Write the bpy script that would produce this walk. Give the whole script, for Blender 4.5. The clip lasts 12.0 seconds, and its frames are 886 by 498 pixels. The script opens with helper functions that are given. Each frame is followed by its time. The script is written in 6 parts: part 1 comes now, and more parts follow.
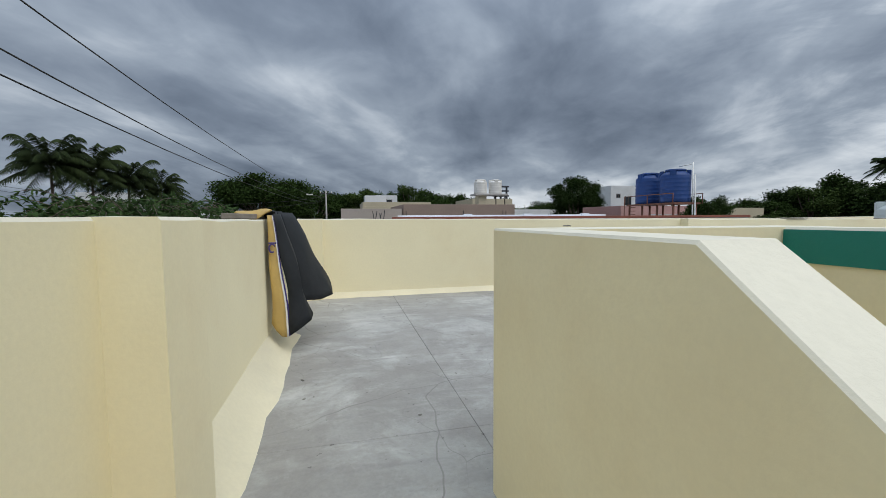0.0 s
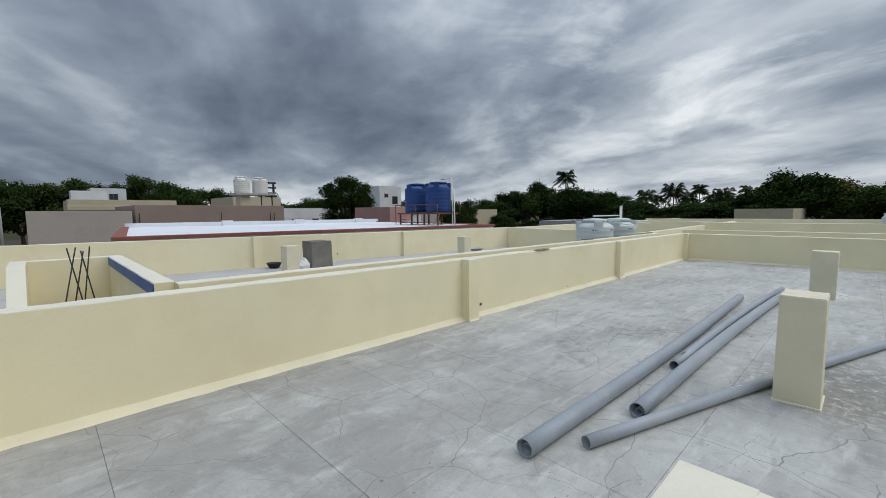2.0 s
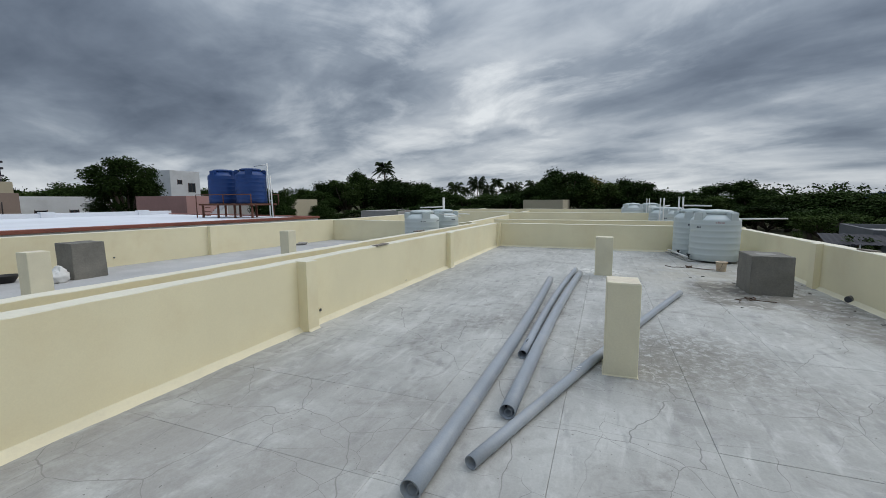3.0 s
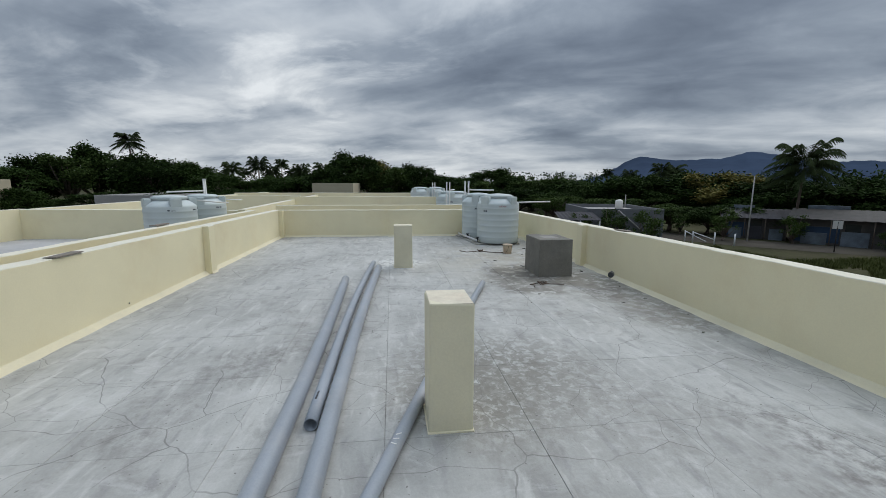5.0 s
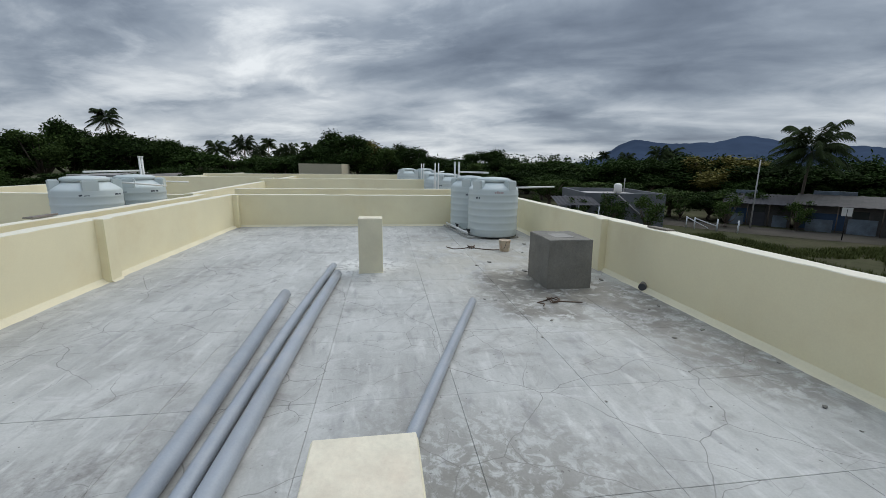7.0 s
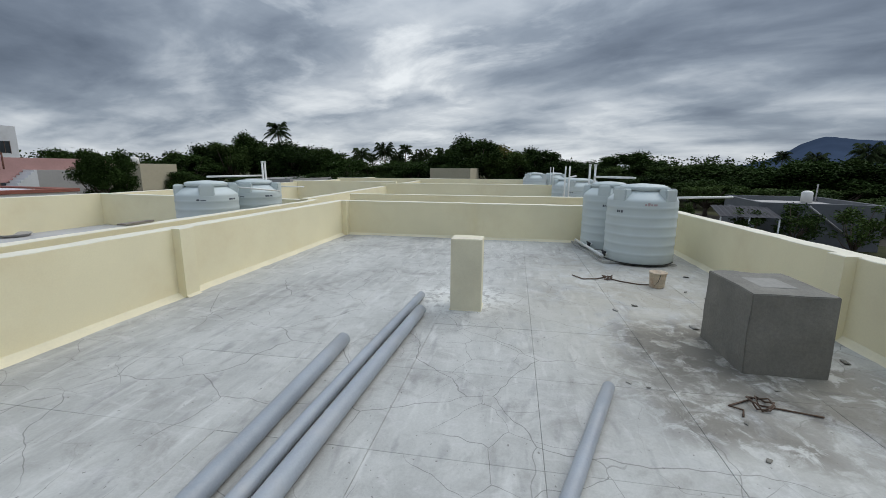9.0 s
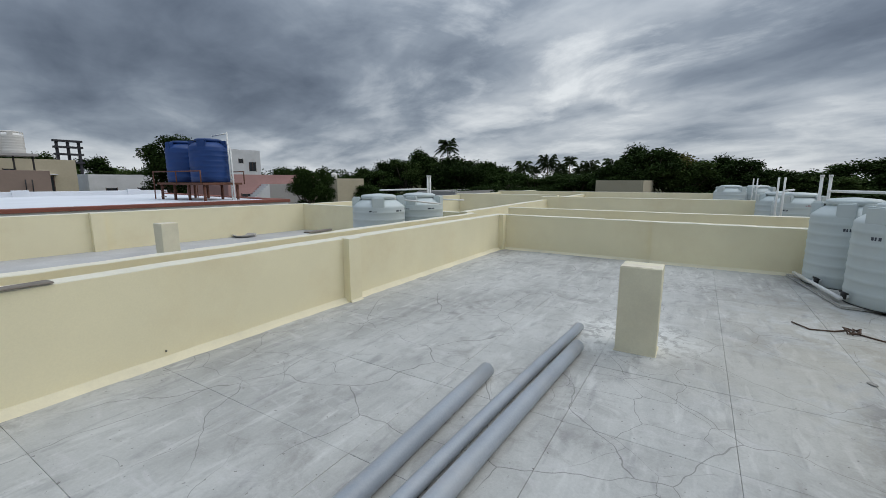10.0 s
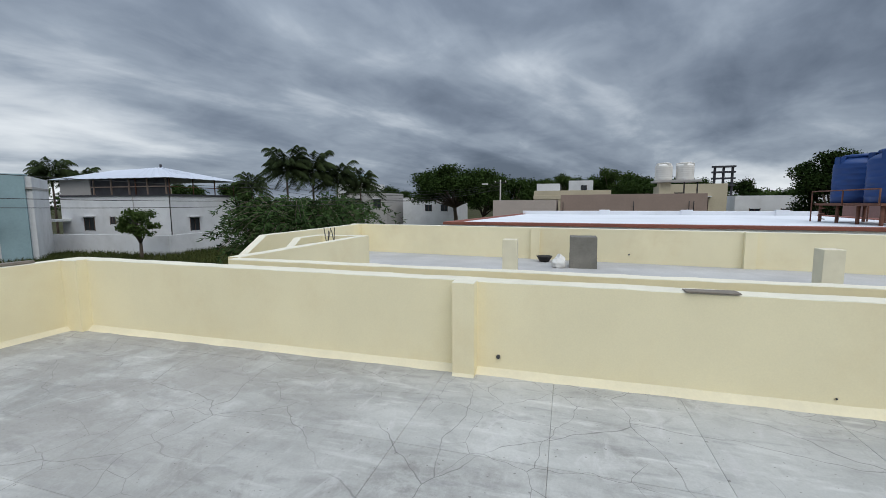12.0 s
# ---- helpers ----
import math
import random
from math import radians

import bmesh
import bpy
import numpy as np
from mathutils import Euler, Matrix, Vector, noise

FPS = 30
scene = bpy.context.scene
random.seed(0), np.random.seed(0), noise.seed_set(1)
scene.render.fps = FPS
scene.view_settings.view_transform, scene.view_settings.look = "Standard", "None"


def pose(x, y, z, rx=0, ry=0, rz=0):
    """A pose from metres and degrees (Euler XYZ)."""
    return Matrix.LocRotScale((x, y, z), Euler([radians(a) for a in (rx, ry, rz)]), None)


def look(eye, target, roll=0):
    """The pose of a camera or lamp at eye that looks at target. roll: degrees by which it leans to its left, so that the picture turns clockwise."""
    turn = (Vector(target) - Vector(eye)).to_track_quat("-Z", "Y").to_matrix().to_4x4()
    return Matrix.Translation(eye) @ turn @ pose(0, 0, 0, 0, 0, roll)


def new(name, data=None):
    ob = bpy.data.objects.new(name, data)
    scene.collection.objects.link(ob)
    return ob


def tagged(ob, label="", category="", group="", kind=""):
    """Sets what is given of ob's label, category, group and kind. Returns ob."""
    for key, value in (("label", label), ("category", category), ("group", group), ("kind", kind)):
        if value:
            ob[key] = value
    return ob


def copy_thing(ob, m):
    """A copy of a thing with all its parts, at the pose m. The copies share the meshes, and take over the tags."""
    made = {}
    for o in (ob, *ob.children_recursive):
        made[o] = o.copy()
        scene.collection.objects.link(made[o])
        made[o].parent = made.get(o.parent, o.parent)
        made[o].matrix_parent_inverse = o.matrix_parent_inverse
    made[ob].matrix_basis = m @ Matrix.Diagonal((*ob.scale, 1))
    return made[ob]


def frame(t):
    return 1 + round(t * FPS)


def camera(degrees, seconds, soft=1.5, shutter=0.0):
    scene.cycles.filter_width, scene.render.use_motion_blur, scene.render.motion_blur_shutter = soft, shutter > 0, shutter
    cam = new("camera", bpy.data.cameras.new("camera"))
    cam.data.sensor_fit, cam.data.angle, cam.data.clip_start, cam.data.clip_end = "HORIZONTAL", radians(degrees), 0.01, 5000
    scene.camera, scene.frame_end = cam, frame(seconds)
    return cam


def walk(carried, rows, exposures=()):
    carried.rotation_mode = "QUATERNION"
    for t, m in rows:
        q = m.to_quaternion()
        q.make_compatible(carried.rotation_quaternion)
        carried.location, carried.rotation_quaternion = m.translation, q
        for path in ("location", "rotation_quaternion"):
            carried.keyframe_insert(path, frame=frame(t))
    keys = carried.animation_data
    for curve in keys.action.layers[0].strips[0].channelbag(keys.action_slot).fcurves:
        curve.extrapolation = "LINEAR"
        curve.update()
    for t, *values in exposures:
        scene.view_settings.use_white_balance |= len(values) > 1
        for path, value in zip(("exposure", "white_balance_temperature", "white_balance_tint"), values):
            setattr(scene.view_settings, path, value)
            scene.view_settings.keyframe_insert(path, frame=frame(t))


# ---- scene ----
cam = camera(93.9, 12.0, soft=0.85)
PATH = [
    (0, (-0.313, 0.632, 0.875), (0.151, 2.572, 0.730), -0.4),
    (0.5, (-0.247, 0.874, 1.022), (0.354, 2.776, 0.880), -0.8),
    (1, (-0.197, 1.100, 1.194), (0.595, 2.932, 1.055), -1.0),
    (1.5, (-0.155, 1.266, 1.378), (0.915, 2.949, 1.222), -0.6),
    (2, (0.030, 1.510, 1.515), (1.419, 2.938, 1.336), -0.5),
    (2.5, (0.115, 1.800, 1.558), (1.780, 2.888, 1.355), -0.4),
    (3, (0.265, 2.008, 1.573), (2.116, 2.729, 1.339), -0.3),
    (3.5, (0.578, 2.162, 1.584), (2.524, 2.539, 1.320), -0.1),
    (5.5, (2.142, 2.178, 1.566), (4.087, 1.865, 1.220), 0.4),
    (6, (2.570, 2.026, 1.594), (4.506, 1.692, 1.215), 0.4),
    (6.5, (3.027, 1.900, 1.558), (4.964, 1.589, 1.169), 0.5),
    (8.5, (4.715, 1.443, 1.541), (6.674, 1.523, 1.146), 0.7),
    (9, (5.063, 1.499, 1.537), (6.998, 1.831, 1.154), 0.4),
    (9.5, (5.336, 1.563, 1.532), (7.191, 2.218, 1.172), 0.1),
    (10, (5.457, 1.605, 1.550), (7.138, 2.639, 1.223), 0.0),
    (10.5, (5.406, 1.690, 1.548), (6.770, 3.121, 1.246), -0.1),
    (11, (5.269, 1.783, 1.528), (6.132, 3.567, 1.255), -0.2),
    (11.5, (5.225, 1.820, 1.532), (5.390, 3.797, 1.279), -0.5),
    (12, (5.135, 1.798, 1.550), (4.570, 3.703, 1.330), -0.35),
]
walk(cam, [(t, look(eye, target, roll)) for t, eye, target, roll in PATH],
     exposures=((0, 0.26), (0.5, 0.28), (1, 0.24), (1.5, 0.16), (2, 0.10), (2.6, 0.0), (5.5, 0.07), (8.5, 0.17), (10.5, -0.02), (11, 0.0), (11.5, 0.16), (12, 0.27)))


# ---- world and light ----
def socket(node, name):
    return node.inputs[name]


def build_world():
    world = bpy.data.worlds.new("overcast_sky")
    scene.world = world
    world.use_nodes = True
    nt = world.node_tree
    nt.nodes.clear()
    N, L = nt.nodes.new, nt.links.new

    def m(op, a, b=None, c=None, clamp=False):
        n = N("ShaderNodeMath")
        n.operation, n.use_clamp = op, clamp
        for i, v in enumerate((a, b, c)):
            if v is None:
                continue
            if isinstance(v, (int, float)):
                n.inputs[i].default_value = v
            else:
                L(v, n.inputs[i])
        return n.outputs[0]

    tc = N("ShaderNodeTexCoord")
    sep = N("ShaderNodeSeparateXYZ")
    L(tc.outputs["Generated"], sep.inputs[0])
    x, y, z = sep.outputs
    up = m("MAXIMUM", z, 0.0)
    # a high flat cloud deck seen in perspective, its rolls lying along one bearing
    deck = m("ADD", up, CLOUD_NEAR)
    a = radians(CLOUD_RUN)
    px, py = m("DIVIDE", x, deck), m("DIVIDE", y, deck)
    along = m("ADD", m("MULTIPLY", px, math.cos(a)), m("MULTIPLY", py, math.sin(a)))
    across = m("SUBTRACT", m("MULTIPLY", py, math.cos(a)), m("MULTIPLY", px, math.sin(a)))
    comb = N("ShaderNodeCombineXYZ")
    L(m("MULTIPLY", along, CLOUD_STRETCH), comb.inputs[0])
    L(across, comb.inputs[1])
    mp = N("ShaderNodeMapping")
    mp.inputs["Location"].default_value = CLOUD_SHIFT
    L(comb.outputs[0], mp.inputs[0])

    # rounder billows for the small detail
    puff = N("ShaderNodeCombineXYZ")
    L(m("MULTIPLY", along, 0.85), puff.inputs[0])
    L(across, puff.inputs[1])

    def noise_tex(scale, detail, rough, dist, vec=None):
        n = N("ShaderNodeTexNoise")
        n.inputs["Scale"].default_value = scale
        n.inputs["Detail"].default_value = detail
        n.inputs["Roughness"].default_value = rough
        n.inputs["Distortion"].default_value = dist
        L(vec or mp.outputs[0], n.inputs["Vector"])
        return n.outputs[0]

    big = noise_tex(0.75, 3, 0.45, 0.25)
    mid = noise_tex(1.9, 5, 0.50, 0.35)
    fine = noise_tex(3.2, 7, 0.58, 0.5, puff.outputs[0])
    dens = m("ADD", m("ADD", m("MULTIPLY", big, 0.50), m("MULTIPLY", mid, 0.36)), m("MULTIPLY", fine, 0.14))

    # thinner cloud in front of the hidden sun, a broad lobe
    def lobe(brg, el, power):
        d = N("ShaderNodeVectorMath")
        d.operation = "DOT_PRODUCT"
        L(tc.outputs["Generated"], d.inputs[0])
        b, e = radians(brg), radians(el)
        d.inputs[1].default_value = (math.cos(b) * math.cos(e), math.sin(b) * math.cos(e), math.sin(e))
        return m("POWER", m("MAXIMUM", d.outputs["Value"], 0.0), power)

    thin = m("ADD", m("MULTIPLY", lobe(14, 16, 16), 0.02), m("MULTIPLY", lobe(28, 24, 4), 0.075))
    thin = m("ADD", thin, m("MULTIPLY", lobe(150, 7, 45), 0.11))
    thick = m("ADD", m("MULTIPLY", lobe(98, 6, 12), 0.045), m("MULTIPLY", lobe(-50, 22, 9), 0.08))
    thick = m("ADD", thick, m("MULTIPLY", lobe(60, 14, 30), 0.06))
    # lighter strip low over the horizon
    low = m("MULTIPLY", m("MULTIPLY", m("POWER", m("SUBTRACT", 1.0, up), 18.0), lobe(5, 0, 1.5)), 0.17)
    # torn openings that let the brighter layer through, mostly before the sun
    torn = noise_tex(1.3, 7, 0.60, 0.5, puff.outputs[0])
    rip = m("MULTIPLY", m("MAXIMUM", m("SUBTRACT", torn, 0.50), 0.0), m("ADD", m("MULTIPLY", lobe(12, 15, 9), 0.75), 0.08))
    low = m("ADD", low, m("MULTIPLY", lobe(69, 3, 90), 0.05))
    v = m("SUBTRACT", m("ADD", m("ADD", m("ADD", dens, thin), low), rip), thick)
    v = m("ADD", m("MULTIPLY", m("SUBTRACT", v, 0.5), 1.15), 0.548)
    ramp = N("ShaderNodeValToRGB")
    els = ramp.color_ramp.elements
    els[0].position, els[0].color = 0.36, (0.100, 0.127, 0.172, 1)
    els[1].position, els[1].color = 0.80, (0.80, 0.84, 0.87, 1)
    for p, c in ((0.46, (0.172, 0.21, 0.269, 1)), (0.54, (0.265, 0.313, 0.378, 1)), (0.615, (0.435, 0.485, 0.545, 1)), (0.69, (0.60, 0.645, 0.69, 1))):
        e = els.new(p)
        e.color = c
    L(v, ramp.inputs[0])
    # an overcast sky brightens towards the zenith
    grad = m("ADD", m("MULTIPLY", m("POWER", up, 2.6), ZENITH), 0.93)
    cloud = N("ShaderNodeVectorMath")
    cloud.operation = "SCALE"
    L(ramp.outputs[0], cloud.inputs[0])
    L(grad, cloud.inputs["Scale"])
    sky = N("ShaderNodeTexSky")
    sky.sky_type, sky.sun_disc = "NISHITA", False
    sky.sun_elevation, sky.sun_rotation = radians(SUN_EL), radians(90 - SUN_BRG)
    skyb = N("ShaderNodeBackground")
    L(sky.outputs[0], skyb.inputs[0])
    skyb.inputs[1].default_value = 0.05
    cb = N("ShaderNodeBackground")
    L(cloud.outputs[0], cb.inputs[0])
    cb.inputs[1].default_value = 1.0
    mix = N("ShaderNodeMixShader")
    mix.inputs[0].default_value = 0.94
    L(skyb.outputs[0], mix.inputs[1])
    L(cb.outputs[0], mix.inputs[2])
    out = N("ShaderNodeOutputWorld")
    L(mix.outputs[0], out.inputs[0])


SUN_BRG, SUN_EL = -50, 52          # bearing counted from +x towards +y
ZENITH = 2.6
CLOUD_RUN, CLOUD_NEAR, CLOUD_STRETCH, CLOUD_SHIFT = 67, 0.20, 0.55, (5.3, 2.6, 0.4)
build_world()
sun = new("sun", bpy.data.lights.new("sun", "SUN"))
sun.data.energy, sun.data.angle, sun.data.color = 1.3, radians(60), (1.0, 0.965, 0.91)
b_, e_ = radians(SUN_BRG), radians(SUN_EL)
sun.matrix_basis = look((30 * math.cos(b_) * math.cos(e_), 30 * math.sin(b_) * math.cos(e_), 30 * math.sin(e_)), (0, 0, 0))


# ---- materials ----
def material(name, base, rough=0.85, metal=0.0, spread=0.12, scale=1.2, grain=30.0, bump=0.15, dirt=None, dirt_amount=0.0,
             dirt_scale=0.7, random_tone=0.0, spec=0.5, stretch=(1, 1, 1), bump_dist=0.01):
    """Painted, plastered or cast surface: base colour with large patches, fine grain, optional stains and relief."""
    mat = bpy.data.materials.new(name)
    mat.use_nodes = True
    nt = mat.node_tree
    N, L = nt.nodes.new, nt.links.new
    bsdf = nt.nodes["Principled BSDF"]
    bsdf.inputs["Metallic"].default_value = metal
    bsdf.inputs["Specular IOR Level"].default_value = spec
    geo = N("ShaderNodeNewGeometry")
    mp = N("ShaderNodeMapping")
    mp.inputs["Scale"].default_value = stretch
    L(geo.outputs["Position"], mp.inputs[0])

    def tex(sc, det, rg=0.55):
        n = N("ShaderNodeTexNoise")
        n.inputs["Scale"].default_value, n.inputs["Detail"].default_value, n.inputs["Roughness"].default_value = sc, det, rg
        L(mp.outputs[0], n.inputs["Vector"])
        return n.outputs[0]

    def rng(src, a, b, c, d):
        n = N("ShaderNodeMapRange")
        for i, v in enumerate((a, b, c, d)):
            n.inputs[i + 1].default_value = v
        L(src, n.inputs[0])
        return n.outputs[0]

    def mul(a, b):
        n = N("ShaderNodeMath")
        n.operation = "MULTIPLY"
        L(a, n.inputs[0])
        L(b, n.inputs[1])
        return n.outputs[0]

    large, small = tex(scale, 5), tex(grain, 4, 0.65)
    tone = mul(rng(large, 0.3, 0.7, 1 - spread, 1 + spread), rng(small, 0.3, 0.7, 1 - spread * 0.5, 1 + spread * 0.5))
    if random_tone:
        oi = N("ShaderNodeObjectInfo")
        tone = mul(tone, rng(oi.outputs["Random"], 0, 1, 1 - random_tone, 1 + random_tone))
    sc = N("ShaderNodeVectorMath")
    sc.operation = "SCALE"
    sc.inputs[0].default_value = base
    L(tone, sc.inputs["Scale"])
    colour = sc.outputs[0]
    if dirt:
        mixer = N("ShaderNodeMix")
        mixer.data_type = "RGBA"
        spots = mul(rng(tex(dirt_scale, 6, 0.62), 0.48, 0.72, 0, dirt_amount), rng(tex(dirt_scale * 6, 4, 0.6), 0.3, 0.65, 0.35, 1))
        L(spots, mixer.inputs[0])
        L(colour, mixer.inputs[6])
        mixer.inputs[7].default_value = (*dirt, 1)
        colour = mixer.outputs[2]
    L(colour, bsdf.inputs["Base Color"])
    L(rng(large, 0.3, 0.7, max(rough - 0.08, 0.02), min(rough + 0.06, 1)), bsdf.inputs["Roughness"])
    if bump:
        bp = N("ShaderNodeBump")
        bp.inputs["Strength"].default_value, bp.inputs["Distance"].default_value = bump, bump_dist
        L(small, bp.inputs["Height"])
        L(bp.outputs[0], bsdf.inputs["Normal"])
    return mat


def concrete_floor(name):
    """Trowelled cement screed: pale laitance patches, trowel streaks, hair cracks and dark damp stains."""
    mat = bpy.data.materials.new(name)
    mat.use_nodes = True
    nt = mat.node_tree
    N, L = nt.nodes.new, nt.links.new
    bsdf = nt.nodes["Principled BSDF"]
    geo = N("ShaderNodeNewGeometry")
    pos = geo.outputs["Position"]

    def tex(sc, det, rg=0.55, dist=0.0, stretch=None, turn=0):
        n = N("ShaderNodeTexNoise")
        n.inputs["Scale"].default_value, n.inputs["Detail"].default_value = sc, det
        n.inputs["Roughness"].default_value, n.inputs["Distortion"].default_value = rg, dist
        if stretch:
            mp = N("ShaderNodeMapping")
            mp.inputs["Scale"].default_value = stretch
            mp.inputs["Rotation"].default_value = (0, 0, radians(turn))
            L(pos, mp.inputs[0])
            L(mp.outputs[0], n.inputs["Vector"])
        else:
            L(pos, n.inputs["Vector"])
        return n

    def rng(src, a, b, c, d):
        n = N("ShaderNodeMapRange")
        for i, v in enumerate((a, b, c, d)):
            n.inputs[i + 1].default_value = v
        L(src, n.inputs[0])
        return n.outputs[0]

    def mul(a, b):
        n = N("ShaderNodeMath")
        n.operation = "MULTIPLY"
        L(a, n.inputs[0])
        L(b, n.inputs[1])
        return n.outputs[0]

    def mix(fac, a, b):
        n = N("ShaderNodeMix")
        n.data_type = "RGBA"
        L(fac, n.inputs[0])
        for v, i in ((a, 6), (b, 7)):
            if isinstance(v, tuple):
                n.inputs[i].default_value = (*v, 1)
            else:
                L(v, n.inputs[i])
        return n.outputs[2]

    patches = tex(0.75, 5, 0.55, 0.4).outputs[0]
    streaks = tex(2.2, 5, 0.6, 0.6, (0.6, 2.0, 1), 25).outputs[0]
    grain = tex(55, 4, 0.7).outputs[0]
    mottle = tex(7, 5, 0.65, 0.5).outputs[0]
    tone = mix(rng(patches, 0.34, 0.66, 0, 1), (0.330, 0.330, 0.312), (0.485, 0.486, 0.462))
    tone = mix(rng(streaks, 0.42, 0.72, 0, 0.55), tone, (0.552, 0.55, 0.52))
    tone = mix(rng(mottle, 0.50, 0.72, 0, 0.3), tone, (0.26, 0.25, 0.235))
    blots = tex(1.9, 6, 0.68, 1.2).outputs[0]
    tone = mix(rng(blots, 0.54, 0.72, 0, 0.6), tone, (0.235, 0.225, 0.21))
    # short trowel strokes and dried splashes
    strokes = tex(5.2, 3, 0.5, 0.3, (0.45, 1.7, 1), 12).outputs[0]
    tone = mix(rng(strokes, 0.58, 0.70, 0, 0.5), tone, (0.265, 0.262, 0.26))
    pale_strokes = tex(4.1, 4, 0.55, 0.4, (0.5, 2.2, 1), -20).outputs[0]
    tone = mix(rng(pale_strokes, 0.57, 0.70, 0, 0.6), tone, (0.588, 0.588, 0.56))
    film = tex(3.4, 6, 0.7, 0.9, (1.5, 0.7, 1), -35).outputs[0]
    tone = mix(rng(film, 0.56, 0.70, 0, 0.55), tone, (0.56, 0.55, 0.54))
    # hair cracks: edges of wobbling cells, present only here and there
    warp = tex(1.5, 3, 0.5)
    add = N("ShaderNodeVectorMath")
    add.operation = "MULTIPLY_ADD"
    L(warp.outputs["Color"], add.inputs[0])
    add.inputs[1].default_value = (0.42, 0.42, 0)
    L(pos, add.inputs[2])
    cracks = None
    for sc, wid, lo, hi, seed in ((1.05, 0.0050, 0.40, 0.50, 0.0), (2.3, 0.0066, 0.48, 0.56, 9.0)):
        vo = N("ShaderNodeTexVoronoi")
        vo.feature, vo.voronoi_dimensions = "DISTANCE_TO_EDGE", "2D"
        vo.inputs["Scale"].default_value = sc
        L(add.outputs[0], vo.inputs["Vector"])
        line = rng(vo.outputs["Distance"], wid * 0.5, wid, 1, 0)
        where = tex(0.55 + sc * 0.12, 3, 0.5, 0.0, (1, 1, 1), seed).outputs[0]
        c = mul(line, rng(where, lo, hi, 0, 0.55))
        if cracks is None:
            cracks = c
        else:
            n = N("ShaderNodeMath")
            n.operation = "MAXIMUM"
            L(cracks, n.inputs[0])
            L(c, n.inputs[1])
            cracks = n.outputs[0]
    tone = mix(cracks, tone, (0.12, 0.115, 0.11))
    # damp dirty spots
    spots = mul(rng(tex(0.42, 5, 0.6).outputs[0], 0.56, 0.68, 0, 0.75), rng(tex(9, 5, 0.7).outputs[0], 0.42, 0.62, 0, 1))
    tone = mix(spots, tone, (0.17, 0.16, 0.15))
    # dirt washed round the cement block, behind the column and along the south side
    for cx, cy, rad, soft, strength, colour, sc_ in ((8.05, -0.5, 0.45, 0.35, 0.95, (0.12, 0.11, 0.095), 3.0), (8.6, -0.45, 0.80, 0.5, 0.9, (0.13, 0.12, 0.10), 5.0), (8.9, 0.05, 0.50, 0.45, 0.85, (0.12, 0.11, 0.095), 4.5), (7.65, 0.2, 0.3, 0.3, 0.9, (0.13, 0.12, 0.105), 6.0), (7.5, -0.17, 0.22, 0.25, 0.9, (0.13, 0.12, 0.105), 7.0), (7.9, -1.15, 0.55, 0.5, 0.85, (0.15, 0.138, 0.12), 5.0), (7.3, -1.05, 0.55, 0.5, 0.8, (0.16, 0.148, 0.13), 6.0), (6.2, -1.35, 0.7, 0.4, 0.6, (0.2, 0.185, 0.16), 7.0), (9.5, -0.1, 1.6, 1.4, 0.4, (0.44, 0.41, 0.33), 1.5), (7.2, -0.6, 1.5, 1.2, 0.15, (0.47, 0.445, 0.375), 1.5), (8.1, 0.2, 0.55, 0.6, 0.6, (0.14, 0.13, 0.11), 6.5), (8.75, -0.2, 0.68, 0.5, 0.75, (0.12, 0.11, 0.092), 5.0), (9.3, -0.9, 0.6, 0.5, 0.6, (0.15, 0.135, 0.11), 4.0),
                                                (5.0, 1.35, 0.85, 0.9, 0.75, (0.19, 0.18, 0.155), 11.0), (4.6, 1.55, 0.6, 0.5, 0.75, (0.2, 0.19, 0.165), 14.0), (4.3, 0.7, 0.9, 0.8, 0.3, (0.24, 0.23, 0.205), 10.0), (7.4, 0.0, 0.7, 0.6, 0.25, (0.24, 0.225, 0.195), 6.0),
                                                # first three: broad patches that make the west end darker
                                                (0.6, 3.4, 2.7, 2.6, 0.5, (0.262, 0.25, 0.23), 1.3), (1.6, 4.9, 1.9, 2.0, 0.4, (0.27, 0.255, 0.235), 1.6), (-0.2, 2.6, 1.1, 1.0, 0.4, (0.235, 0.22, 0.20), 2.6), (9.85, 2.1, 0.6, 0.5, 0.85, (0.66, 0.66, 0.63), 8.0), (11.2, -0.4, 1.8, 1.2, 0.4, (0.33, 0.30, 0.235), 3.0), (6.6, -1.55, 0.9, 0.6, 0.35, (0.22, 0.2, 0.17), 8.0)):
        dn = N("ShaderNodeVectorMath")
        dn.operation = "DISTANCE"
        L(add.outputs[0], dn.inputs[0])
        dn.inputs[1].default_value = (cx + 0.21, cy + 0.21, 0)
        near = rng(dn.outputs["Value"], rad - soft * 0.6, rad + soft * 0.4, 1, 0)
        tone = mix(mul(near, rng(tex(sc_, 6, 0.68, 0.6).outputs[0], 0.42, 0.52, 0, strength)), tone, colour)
    specks = rng(tex(30, 2, 0.5).outputs[0], 0.70, 0.74, 0, 0.7)
    tone = mix(specks, tone, (0.14, 0.13, 0.12))
    oi = N("ShaderNodeObjectInfo")
    sc = N("ShaderNodeVectorMath")
    sc.operation = "SCALE"
    L(tone, sc.inputs[0])
    L(mul(rng(oi.outputs["Random"], 0, 1, 0.95, 1.05), rng(grain, 0.3, 0.7, 0.94, 1.06)), sc.inputs["Scale"])
    L(sc.outputs[0], bsdf.inputs["Base Color"])
    L(rng(patches, 0.3, 0.7, 0.7, 0.9), bsdf.inputs["Roughness"])
    bsdf.inputs["Specular IOR Level"].default_value = 0.35
    hgt = N("ShaderNodeMath")
